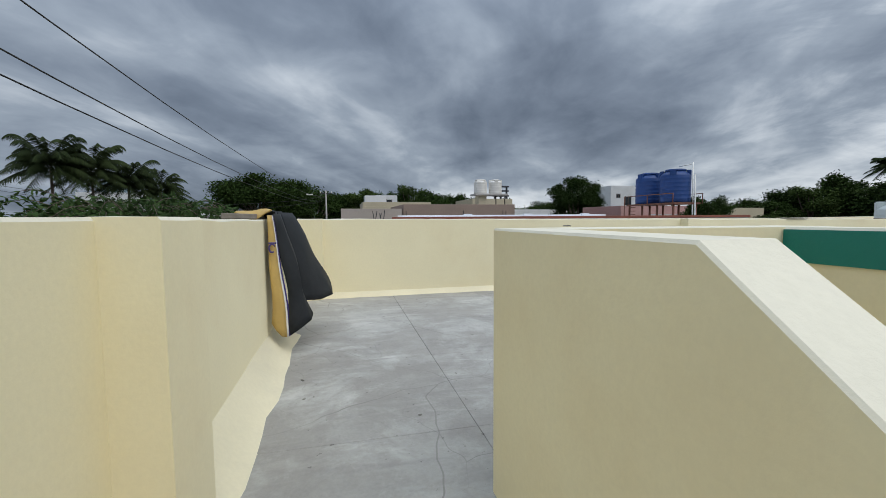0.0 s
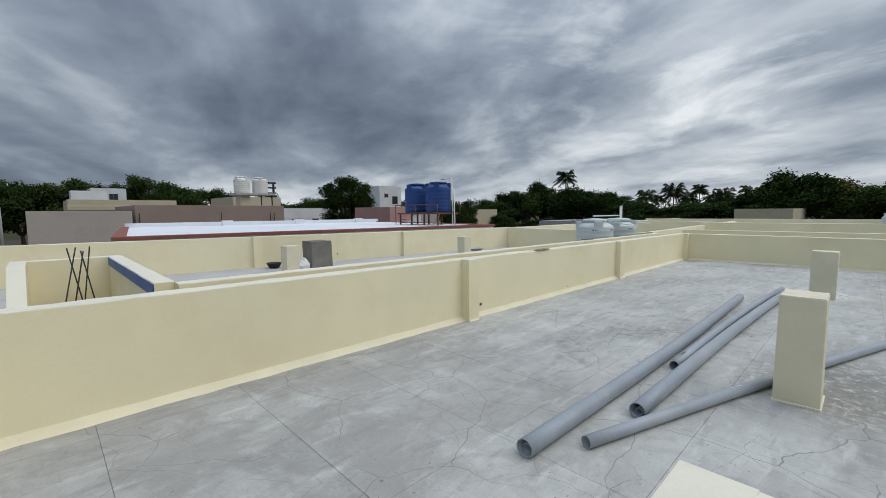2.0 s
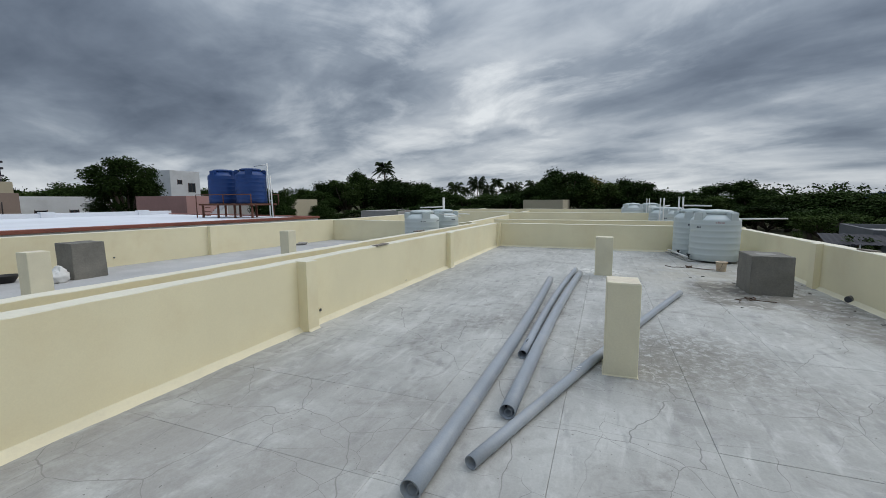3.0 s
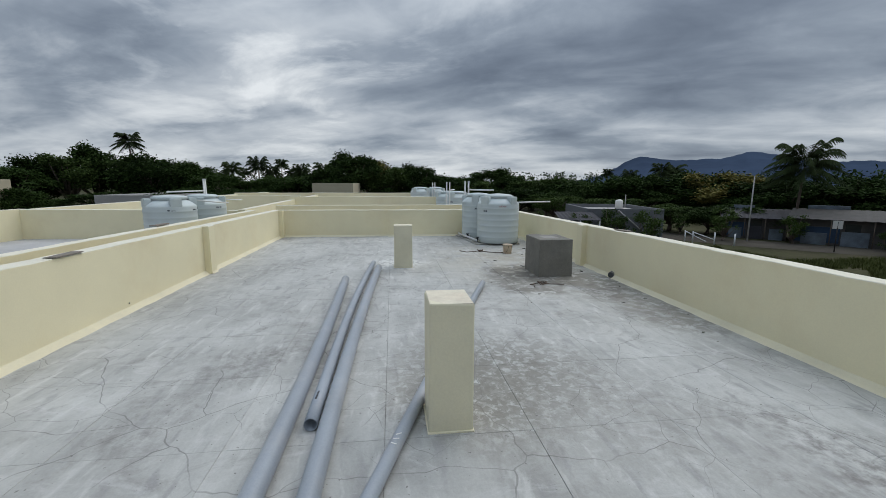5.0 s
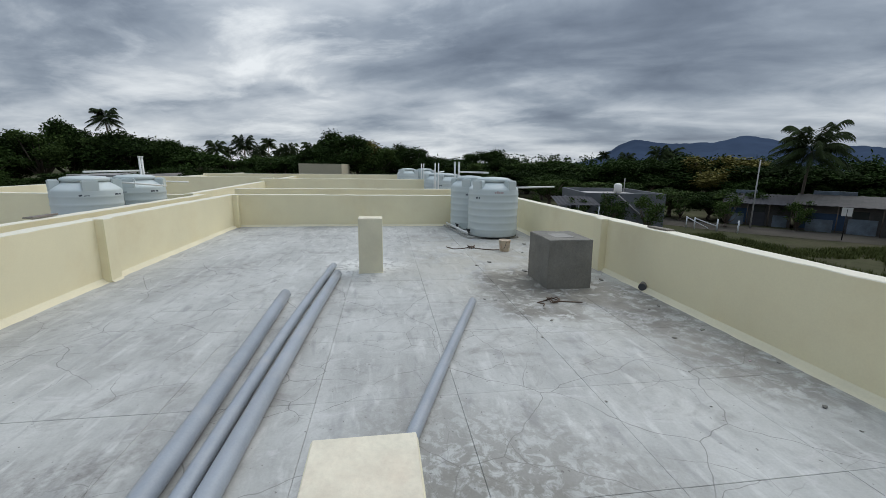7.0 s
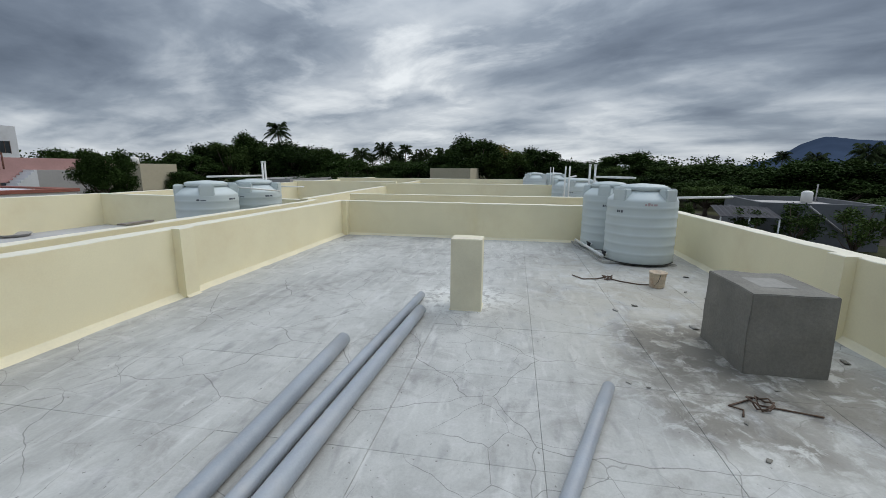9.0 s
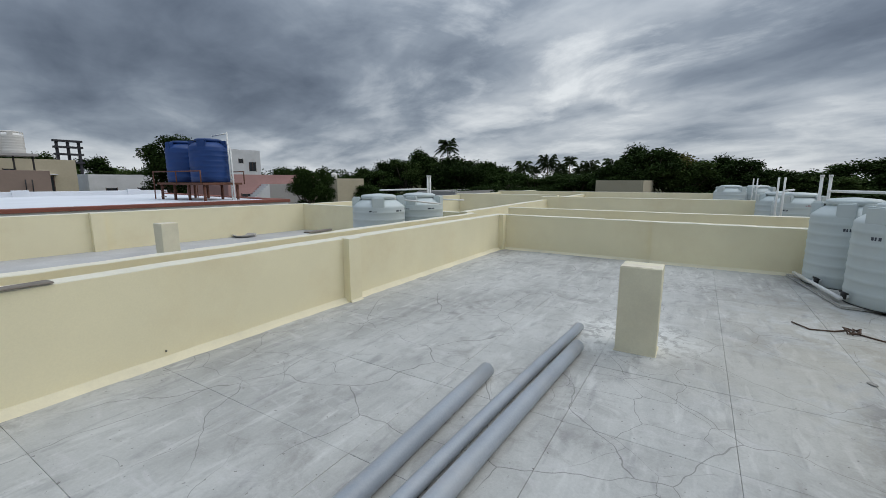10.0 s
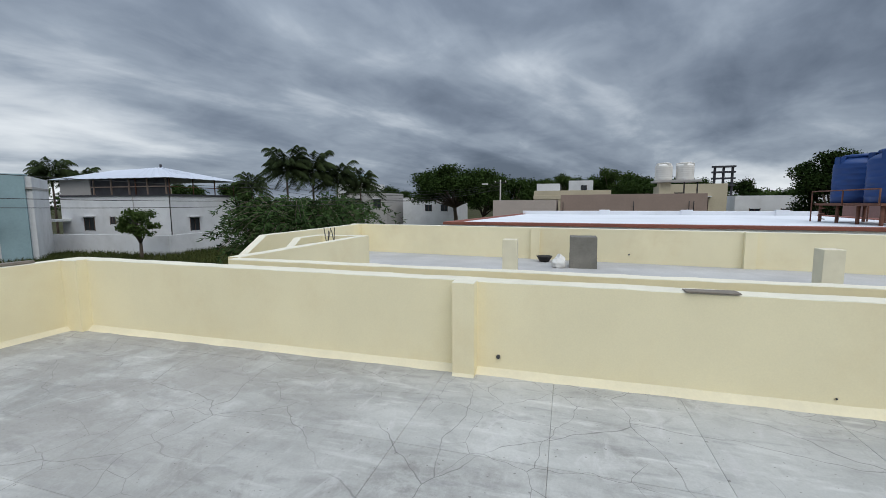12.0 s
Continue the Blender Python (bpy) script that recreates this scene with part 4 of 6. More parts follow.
# ---- neighbouring terraces ----
def neighbour_terrace():
    """The next house to the north: same plan, a blue band in its stairwell."""
    nx0, nx1, ny0, ny1 = -1.50, 14.35, 6.28, 13.5

    def top(x):
        return 0.885 - 0.0100 * x
    structure(wall_run("wall_neighbour_south", (0.95, ny0), (nx1, ny0), -0.17, top(1.0) - 0.03, top(14) + 0.035, base=-3.3, seed=61), "cream parapet of the neighbouring terrace", "wall")
    def yn(x):
        return 14.02 - 0.115 * (x + 0.79)
    structure(wall_run("wall_neighbour_north", (nx1 + 0.2, yn(nx1 + 0.2)), (nx0 - 0.2, yn(nx0 - 0.2)), -0.2, 0.825, 0.89, base=-3.3, seed=62), "cream parapet of the neighbouring terrace", "wall")
    structure(wall_run("wall_neighbour_east", (nx1, ny0), (nx1, yn(nx1)), -0.2, 0.77, 0.82, base=-3.3, seed=63), "cream parapet of the neighbouring terrace", "wall")
    structure(wall_run("wall_neighbour_west", (-1.32, yn(-1.3)), (-1.32, 9.7), -0.2, 0.89, 0.86, base=-3.3, seed=64), "cream parapet of the neighbouring terrace", "wall")
    structure(sloping_parapet(-1.52, -1.32, 9.7, 9.6, 6.2, 0.86, 0.56, "wall_neighbour_stair"), "cream stair parapet falling with the stair", "wall")
    structure(sloping_parapet(-0.32, -0.14, 10.1, 9.2, 6.2, 0.85, 0.62, "wall_neighbour_stair"), "cream stair parapet falling with the stair", "wall")
    structure(wall_run("wall_neighbour_well", (-0.32, 9.95), (0.95, 9.95), 0.17, 0.85, 0.85, base=-3.0, seed=65), "cream stairwell parapet of the neighbouring terrace", "wall")
    structure(wall_run("wall_neighbour_well", (0.78, 6.28), (0.78, 9.95), -0.18, 0.85, 0.85, base=-3.0, seed=66), "cream stairwell parapet of the neighbouring terrace", "wall")
    structure(box_part("trim", (0.772, 0.784, 6.3, 9.9, 0.72, 0.84), BLUE_BAND, bevel=0), "blue painted band inside the stairwell", "painted band")
    structure(box_part("floor", (0.96, nx1, ny0, ny1 + 0.6, -0.3, 0.0), FLOOR_FAR, bevel=0), "pale cement floor of the neighbouring terrace", "floor")
    structure(box_part("floor", (-1.32, 0.96, 10.12, ny1 + 0.6, -0.3, 0.0), FLOOR_FAR, bevel=0), "pale cement floor of the neighbouring terrace", "floor")
    structure(box_part("floor", (-1.5, 0.78, 6.2, 9.95, -3.2, -2.2), FLOOR_FAR, bevel=0), "cement landing low in the stairwell", "floor")
    for x in (4.35, 9.2):
        structure(wall_run("wall_pilaster", (x + 0.12, yn(x) - 0.1), (x - 0.12, yn(x) - 0.1), -0.14, 0.886 - 0.0042 * x, 0.887 - 0.0042 * x, seed=int(67 + x)), "cream painted flat pilaster on the parapet", "pilaster")
    stub_column(3.88, 4.18, 10.4, 10.7, 0.79, 71)
    stub_column(9.20, 9.50, 10.0, 10.3, 0.76, 72)
    cement_block(5.24, 5.86, 11.95, 12.5, 0.74, 73, False)
    wall_hole(6.7, yn(6.7), 0.22, 0.018, 74)
    rod_bundle = tagged(empty("steel_rods", 0.33, 9.40, 0), "thin rusty reinforcing rods leaning crosswise in the stairwell", "steel rods")
    for a, b in (((-0.28, 0, -0.6), (0.05, 0.1, 1.05)), ((-0.15, 0.1, -0.6), (0.12, -0.1, 1.0)), ((0.22, 0, -0.6), (-0.05, 0, 1.05)),
                 ((0.35, 0.1, -0.6), (0.10, 0.05, 1.0)), ((0.0, 0.15, -0.6), (0.20, 0.0, 1.06))):
        tube_part("rod", [a, b], 0.009, STEEL_DARK, rod_bundle, 6)
    sack = tagged(empty("white_sack", 5.0, 12.0, 0), "crumpled white plastic sack on the neighbouring terrace", "sack")
    bm = bmesh.new()
    bmesh.ops.create_icosphere(bm, subdivisions=4, radius=0.17)
    for v in bm.verts:
        k = 1.0 - 2.6 * max(v.co.z, 0.0)
        v.co.x, v.co.y = v.co.x * k + 0.25 * max(v.co.z, 0.0), v.co.y * k
        v.co += noise.noise_vector(v.co * 14) * 0.045
        v.co.z = max(v.co.z * 1.2 + 0.12, 0.0)
    part("bag", bm, TARP_WHITE, sack, smooth=True)
    tub = tagged(empty("round_basin", 12.3, 12.3, 0), "shallow round metal basin on the terrace floor", "basin")
    bm = bmesh.new()
    lathe(bm, [(0.24, 0.0), (0.30, 0.06), (0.31, 0.07), (0.29, 0.065), (0.23, 0.012)], 28)
    part("dish", bm, HOUSE_GREY, tub, smooth=True)
    pile = tagged(empty("cement_bowl", 4.62, 12.95, 0), "dark mortar pan beside the wall", "pan")
    bm = bmesh.new()
    lathe(bm, [(0.12, 0.0), (0.2, 0.14), (0.215, 0.15), (0.19, 0.14), (0.1, 0.02)], 20)
    part("dish", bm, STEEL_DARK, pile, smooth=True)


neighbour_terrace()

# tanks of the neighbouring terraces
NB_TANK = "pale grey ribbed plastic water tank on a neighbouring roof"
nb_proto = water_tank(TANK, label=NB_TANK)
for a0, w, h in ((100, 5, 0.05), (107, 9, 0.035), (160, 9, 0.05), (171, 6, 0.05)):
    bent_mark("print_mark", nb_proto, 0.545, a0, a0 + w, 0.90, 0.90 + h, PRINT_DARK, "dark printed mark")
nb_proto.matrix_basis = pose(12.26, 7.39, 0.0, 0, 0, 100)
copy_thing(nb_proto, pose(13.42, 7.15, 0.0, 0, 0, 75))
nbp = tagged(empty("riser_pipe"), "white plastic riser and filling pipe over the tanks", "pipe", "tank risers")
for dx in (0, 0.11):
    tube_part("pipe", [(14.15 + dx, 7.4, 0.0), (14.15 + dx, 7.4, 1.64)], 0.022, PVC_WHITE, nbp)
    tube_part("cap", [(14.15 + dx, 7.4, 1.64), (14.15 + dx, 7.4, 1.67)], 0.030, PVC_WHITE, nbp)
tube_part("pipe", [(12.5, 7.55, 1.34), (14.15, 7.42, 1.34)], 0.020, PVC_WHITE, nbp)
tube_part("pipe", [(13.6, 6.75, 1.12), (14.35, 6.48, 1.08)], 0.018, PVC_WHITE, nbp)
tube_part("pipe", [(12.55, 6.95, 1.14), (13.25, 6.45, 1.04)], 0.018, PVC_WHITE, nbp)


def far_terraces():
    """Roofs of the row further east: parallel cream parapets at nearly the same height."""
    runs = (((16.0, -1.7), (16.0, 6.0), 0.84, 0.83), ((14.35, 6.6), (30.0, 6.6), 0.80, 0.92), ((20.6, -1.7), (20.6, 6.6), 0.98, 0.96),
            ((14.6, 12.2), (31.0, 10.6), 0.83, 0.95), ((26.5, -1.7), (26.5, 11.0), 1.02, 1.0), ((22.6, 6.6), (22.6, 11.4), 0.95, 0.95))
    for i, (a, b, t0, t1) in enumerate(runs):
        structure(wall_run("wall_far_terrace", a, b, -0.2, t0, t1, base=-3.3, seed=80 + i, step=0.6), "cream parapet of a terrace further along the row", "wall")
    structure(box_part("floor", (14.35, 31, -1.9, 13.6, -0.4, -0.02), FLOOR_FAR, bevel=0), "pale cement floor of the terraces along the row", "floor")
    structure(box_part("house_wall", (14.4, 31, -1.95, -1.75, -3.4, 0.6), CREAM, bevel=0.01), "cream outer wall of the row of houses", "wall")


far_terraces()
for x, y, rz in ((19.0, -0.55, 20), (20.0, -0.3, 75), (25.6, -0.3, 120), (25.2, 0.6, 200)):
    t = copy_thing(tank_a, pose(x, y, -0.02 if x < 21 else 0.1, 0, 0, rz))
    t["label"] = NB_TANK
for x, y in ((18.2, -0.1), (25.0, -0.2)):
    rp = tagged(empty("riser_pipe", x, y, 0), "white plastic riser pipes beside a far tank", "pipe", "tank risers")
    for dx in (0, 0.12):
        tube_part("pipe", [(0, dx, 0), (0, dx, 1.62)], 0.022, PVC_WHITE, rp)
    tube_part("pipe", [(0, 0, 1.3), (0.8, -0.3, 1.32)], 0.025, PVC_WHITE, rp)


# ---- ground ----
GZ = -3.4
bm = bmesh.new()
S_ = 4000
rings_ = [0, 20, 45, 80, 150, 400, 1200, S_]
vs_ = [bm.verts.new((0, 0, GZ))]
prev = None
for r in rings_[1:]:
    ring = [bm.verts.new((r * math.cos(a), r * math.sin(a), GZ)) for a in (2 * math.pi * k / 48 for k in range(48))]
    for k in range(48):
        if prev is None:
            bm.faces.new((vs_[0], ring[k], ring[(k + 1) % 48]))
        else:
            bm.faces.new((prev[k], ring[k], ring[(k + 1) % 48], prev[(k + 1) % 48]))
    prev = ring
structure(part("ground", bm, EARTH), "scrubby brown and green open ground", "ground")


def spot(cx, cy, brg, dist):
    b = radians(brg)
    return cx + dist * math.cos(b), cy + dist * math.sin(b)


def eye_z(dist, el):
    return 1.58 + dist * math.tan(radians(el))


def road_strip(name, pts, w, label):
    verts, faces = [], []
    for i, (x, y) in enumerate(pts):
        a, b = Vector(pts[max(i - 1, 0)]), Vector(pts[min(i + 1, len(pts) - 1)])
        s = Vector((-(b - a).y, (b - a).x)).normalized() * w / 2
        verts += [(x + s.x, y + s.y, GZ + 0.02), (x - s.x, y - s.y, GZ + 0.02)]
    for i in range(len(pts) - 1):
        faces.append((2 * i, 2 * i + 1, 2 * i + 3, 2 * i + 2))
    return structure(new(name, mesh_from(name, verts, faces, ROAD)), label, "road")


road_strip("road", [(-5, -40), (-4.5, 0), (-4, 30), (-3.5, 60), (-3, 120)], 4.5, "unmade earth lane beside the houses")
road_strip("road", [(95, -8), (60, -16), (42, -22.8), (34, -27.4), (29, -32.5), (25, -41), (21, -58), (18, -90)], 5.0, "unmade earth road beyond the open plot")


# ---- buildings ----
def window(parent, x, y, z, w, h, axis, sign, shade=True, frame_mat=None):
    """A window set into a wall face: axis 'x' or 'y' is the wall's normal, sign the way it faces."""
    def dims(u0, u1, d0, d1, z0, z1):
        d0, d1 = sorted((d0 * sign, d1 * sign))
        if axis == "y":
            return (x + u0, x + u1, y + d0, y + d1, z + z0, z + z1)
        return (x + d0, x + d1, y + u0, y + u1, z + z0, z + z1)
    win = box_part("window", dims(-w / 2, w / 2, -0.05, 0.012, 0, h), WINDOW_DARK, parent, 0, "dark window")
    box_part("frame", dims(-w / 2 - 0.06, -w / 2, -0.02, 0.05, -0.06, h + 0.06), frame_mat or WINDOW_FRAME, win, 0)
    box_part("frame", dims(w / 2, w / 2 + 0.06, -0.02, 0.05, -0.06, h + 0.06), frame_mat or WINDOW_FRAME, win, 0)
    box_part("frame", dims(-0.03, 0.03, -0.02, 0.04, 0, h), frame_mat or WINDOW_FRAME, win, 0)
    if shade:
        box_part("sunshade", dims(-w / 2 - 0.25, w / 2 + 0.25, 0, 0.45, h + 0.12, h + 0.20), HOUSE_WHITE, win, 0)
    return win


def plain_house(name, x0, x1, y0, y1, z1, mat, label, parapet=0.5, roof_mat=None, faces=(), category="house", turn=0, pivot=None, coping=None):
    """A flat-roofed house: four walls as one body, a roof slab set down behind the parapet, windows where they show."""
    thing = tagged(empty(name, (x0 + x1) / 2, (y0 + y1) / 2, GZ, turn), label, category)
    dx, dy, H = (x1 - x0) / 2, (y1 - y0) / 2, z1 - GZ
    t = 0.22
    for nm, d in (("wall", (-dx, dx, -dy, -dy + t, 0, H)), ("wall", (-dx, dx, dy - t, dy, 0, H)), ("wall", (-dx, -dx + t, -dy + t, dy - t, 0, H)), ("wall", (dx - t, dx, -dy + t, dy - t, 0, H))):
        box_part(nm, d, mat, thing, 0.015)
    box_part("roof", (-dx + t, dx - t, -dy + t, dy - t, H - parapet - 0.2, H - parapet), roof_mat or HOUSE_GREY, thing, 0)
    if coping:
        for d in ((-dx - 0.05, dx + 0.05, -dy - 0.05, -dy + t + 0.03, H, H + 0.09), (-dx - 0.05, -dx + t + 0.03, -dy + t + 0.03, dy, H, H + 0.09), (dx - t - 0.03, dx + 0.05, -dy + t + 0.03, dy, H, H + 0.09)):
            box_part("coping", d, coping, thing, 0.01)
    for side, u, z, w, h, sh in faces:
        if side == "s":
            window(thing, u, -dy, z, w, h, "y", -1, sh)
        elif side == "w":
            window(thing, -dx, u, z, w, h, "x", -1, sh)
        elif side == "e":
            window(thing, dx, u, z, w, h, "x", 1, sh)
        elif side == "n":
            window(thing, u, dy, z, w, h, "y", 1, sh)
    return thing


# white-roofed house with a red oxide edge just north of the neighbour
n2 = plain_house("white_roof_house", 2.0, 15.2, 14.6, 25.6, 0.86, HOUSE_WHITE, "low house with a white coated roof and red oxide edge", -0.05, ROOF_WHITE, coping=COPING_RED)
n2.matrix_basis = pose(8.605, 19.403, GZ, 0, 0, -7.5)
box_part("far_parapet", (-6.5, 6.5, 5.1, 5.32, 4.1, 4.50), ROOF_WHITE, n2, 0.02, "white parapet behind the roof")
for x in (-2.5, 1.2, 4.9):
    box_part("parapet_pier", (x, x + 0.5, 5.04, 5.36, 4.1, 4.56), ROOF_WHITE, n2, 0.02)

b1 = plain_house("brown_house", 4.7, 14.9, 36.0, 46.0, 2.15, HOUSE_BROWN, "brown rendered flat-roofed house with a lighter base", 0.4)
box_part("base_band", (-5.12, 5.12, -5.06, -5.0, 0.0, 4.3), HOUSE_GREY, b1, 0.01, "lighter lower wall")
for x in (-4.9, 0.2, 3.9, 4.2):
    tube_part("rebar", [(x, -5.12, 4.0), (x, -5.14, 5.0)], 0.03, STEEL_DARK, b1, 6)
plain_house("beige_house", -0.5, 4.4, 35.0, 43.0, 1.75, HOUSE_BEIGE, "pinkish beige rendered flat-roofed house", 0.4)
box_b = plain_house("cream_house", 1.8, 9.5, 47.5, 56.0, 2.8, HOUSE_CREAM, "old cream house with stepped parapets behind the brown one", 0.5)
box_part("stair_room", (-3.6, -1.2, -3.8, -1.5, 6.1, 6.95), HOUSE_WHITE, box_b, 0.02)
box_part("roof_band", (-3.9, 3.9, -4.32, -4.25, 5.3, 5.7), HOUSE_CREAM, box_b, 0.02)
plain_house("cream_house", 15.3, 20.6, 50.0, 58.0, 3.35, HOUSE_CREAM, "cream house with a shaded window beside the tank stand", 0.5,
            faces=(("s", -1.7, 5.2, 0.7, 0.7, False), ("s", 0.3, 4.0, 1.3, 1.3, True)))
wt = tagged(empty("tank_stand", 13.2, 38.5, GZ), "two white water tanks' concrete stand", "tank stand")
box_part("column", (-1.1, -0.3, -0.5, 0.5, 0, 6.5), HOUSE_CREAM, wt, 0.02)
box_part("slab", (-1.5, 1.7, -0.9, 0.9, 6.45, 6.62), HOUSE_GREY, wt, 0.02)
for x in (0.6, 1.5):
    tube_part("post", [(x, -0.6, 5.0), (x, -0.6, 6.5)], 0.05, STEEL_DARK, wt, 6)
white_tank = water_tank(TANK_WHITE, 0.62, 1.45, "white plastic water tank on a roof stand", "white tanks")
white_tank.matrix_basis = pose(12.45, 38.5, GZ + 6.62)
copy_thing(white_tank, pose(13.95, 38.5, GZ + 6.62, 0, 0, 50))
plain_house("white_house_far", 5.5, 9.5, 78.0, 84.0, 5.3, HOUSE_WHITE, "small white upper-floor room far off", 0.4, faces=(("s", 0.5, 7.0, 0.9, 0.9, False),))

# blue tanks on their steel stand
BTX, BTY, BTZ = 13.27, 16.17, 1.48
stand = tagged(empty("steel_tank_stand", BTX, BTY, 0, -90), "rusty steel platform carrying two blue tanks", "tank stand")
for x in (-1.35, -0.5, 0.4, 1.3):
    for y in (-0.55, 0.55):
        tube_part("leg", [(x, y, 0.70), (x, y, BTZ - 0.04)], 0.045, STEEL_RUST, stand, 8)
box_part("deck", (-1.45, 1.42, -0.66, 0.66, BTZ - 0.07, BTZ - 0.002), STEEL_RUST, stand, 0.005)
for y in (-0.72, 0.72):
    tube_part("guard_rail", [(-1.5, y, BTZ + 0.36), (1.45, y, BTZ + 0.36)], 0.02, STEEL_RUST, stand, 6)
    for x in (-1.5, 0.0, 1.45):
        tube_part("guard_post", [(x, y, 0.70 if x < -1 else BTZ - 0.05), (x, y, BTZ + 0.38)], 0.02, STEEL_RUST, stand, 6)
for k in range(4):
    tube_part("ladder_rung", [(-1.0, -0.75, 0.85 + 0.16 * k), (-0.7, -0.75, 0.85 + 0.16 * k)], 0.015, STEEL_RUST, stand, 6)
blue_tank = water_tank(TANK_BLUE, 0.58, 1.47, "blue ribbed plastic water tank on a steel stand", "blue tanks")
blue_tank.matrix_basis = pose(BTX, BTY - 0.76, BTZ + 0.005, 0, 0, 10)
copy_thing(blue_tank, pose(BTX + 0.02, BTY + 0.76, BTZ + 0.005, 0, 0, 65))
bp_ = tagged(empty("riser_pipe", BTX, BTY, 0, -90), "white plastic pipes rising beside the blue tanks", "pipe", "tank risers")
for x, z in ((1.40, 3.1), (1.53, 2.6)):
    tube_part("pipe", [(x, 0.3, 0.72), (x - 0.06, 0.3, z)], 0.026, PVC_WHITE, bp_)
tube_part("pipe", [(1.37, 0.3, 1.6), (1.52, 0.3, 1.58)], 0.03, PVC_WHITE, bp_)
tube_part("pipe", [(1.34, 0.3, 3.05), (0.85, 0.1, 2.98)], 0.02, PVC_WHITE, bp_)

plain_house("white_house", 40.5, 45.0, 58.0, 64.0, 5.9, HOUSE_WHITE, "white two-storey house behind the blue tanks", 0.5,
            faces=(("s", -0.9, 7.4, 0.6, 0.6, False), ("s", 0.9, 6.3, 1.0, 1.3, False), ("w", 0.5, 6.2, 1.0, 1.2, False), ("s", -0.8, 4.2, 0.9, 1.0, False)))
pk = plain_house("pink_house", 27.5, 37.5, 38.0, 45.0, 2.1, HOUSE_PINK, "pink and grey house with an outside stair", 0.6,
            faces=(("s", 2.2, 2.6, 1.2, 1.2, False), ("s", -3.2, 2.4, 1.0, 1.3, False)))
box_part("front_room", (-1.5, 5.1, -4.2, -3.52, 0, 4.6), HOUSE_GREY, pk, 0.02)
for k in range(9):
    box_part("stair_step", (-3.6 + 0.24 * k, -1.5, -4.6, -3.55, 3.1 + 0.19 * k - 0.19, 3.1 + 0.19 * k), HOUSE_WHITE, pk, 0)
plain_house("white_house_far", 24.0, 33.0, 58.0, 66.0, 2.2, HOUSE_WHITE, "low white house with dark openings", 0.5,
            faces=(("s", -2.5, 3.0, 1.0, 1.1, False), ("s", 0.5, 3.2, 0.8, 0.9, False), ("s", 3.0, 2.8, 1.2, 1.4, False)))
tw = plain_house("grey_house", 36.5, 40.5, 33.5, 38.5, 1.75, HOUSE_CREAM, "old cream house with a small roof tank", 0.4)
bm = bmesh.new()
lathe(bm, [(0.35, 5.1), (0.35, 5.6), (0.3, 5.7), (0.08, 5.8)], 16)
part("roof_tank", bm, TANK_WHITE, tw, "small white roof tank", smooth=True)
plain_house("long_shed", 60, 78, 33, 40, -0.1, HOUSE_GREY, "long low grey shed below the trees", 0.3, ROOF_METAL)
plain_house("grey_house", 66, 84, 8, 14, 1.55, HOUSE_CREAM, "pale low house at the end of the row", 0.4)
plain_house("white_house_far", -24, -14, 74, 84, 2.6, HOUSE_WHITE, "white house behind the lane trees", 0.5, faces=(("s", 0, 3.5, 1.2, 1.2, False), ("s", 3, 3.5, 1.2, 1.2, False)))
gh = plain_house("grey_house", -34, -25.5, 70, 78, 3.4, HOUSE_GREY, "grey two-storey house with dark openings", 0.5,
                 faces=(("s", -1.5, 4.2, 1.6, 1.6, True), ("s", 2.4, 4.2, 1.4, 1.5, True), ("s", -1.5, 1.2, 1.6, 1.6, True)))
hw = plain_house("white_house_far", -53, -44, 100, 110, 6.8, HOUSE_WHITE, "far white house with an aqua roof room", 0.5, faces=(("s", 0, 6.5, 1.4, 1.4, False),))
bm = bmesh.new()
lathe(bm, [(2.3, 10.0), (2.3, 12.0), (2.5, 12.1), (2.5, 12.4), (0.4, 12.9)], 16)
part("roof_room", bm, HOUSE_AQUA, hw, "aqua round roof room", smooth=False)
scaf = tagged(empty("building_frame", 24.5, 64.0, GZ), "unfinished concrete frame of a tall building", "building")
for x in (-1, 0, 1):
    box_part("column", (x - 0.12, x + 0.12, -0.12, 0.12, 0, 9.4), HOUSE_DARK, scaf, 0)
for z in (6.9, 7.8, 8.6, 9.3):
    box_part("beam", (-1.3, 1.3, -0.3, 0.3, z, z + 0.22), HOUSE_DARK, scaf, 0)


def corrugated(name, parent, corners, n, mat, amp=0.04, label=""):
    """Sheet roofing between four corners (eave a, eave b, ridge b, ridge a) with real corrugations."""
    a, b, c, d = (Vector(v) for v in corners)
    nrm = (b - a).cross(d - a).normalized()
    verts, faces = [], []
    for i in range(n * 2 + 1):
        t = i / (n * 2)
        off = nrm * (amp if i % 2 else 0)
        verts += [a.lerp(b, t) + off, d.lerp(c, t) + off]
    for i in range(n * 2):
        faces.append((2 * i, 2 * i + 2, 2 * i + 3, 2 * i + 1))
    ob = part_mesh(name, mesh_from(name, verts, faces, mat), parent, label)
    so = ob.modifiers.new("thick", "SOLIDIFY")
    so.thickness = 0.02
    return ob


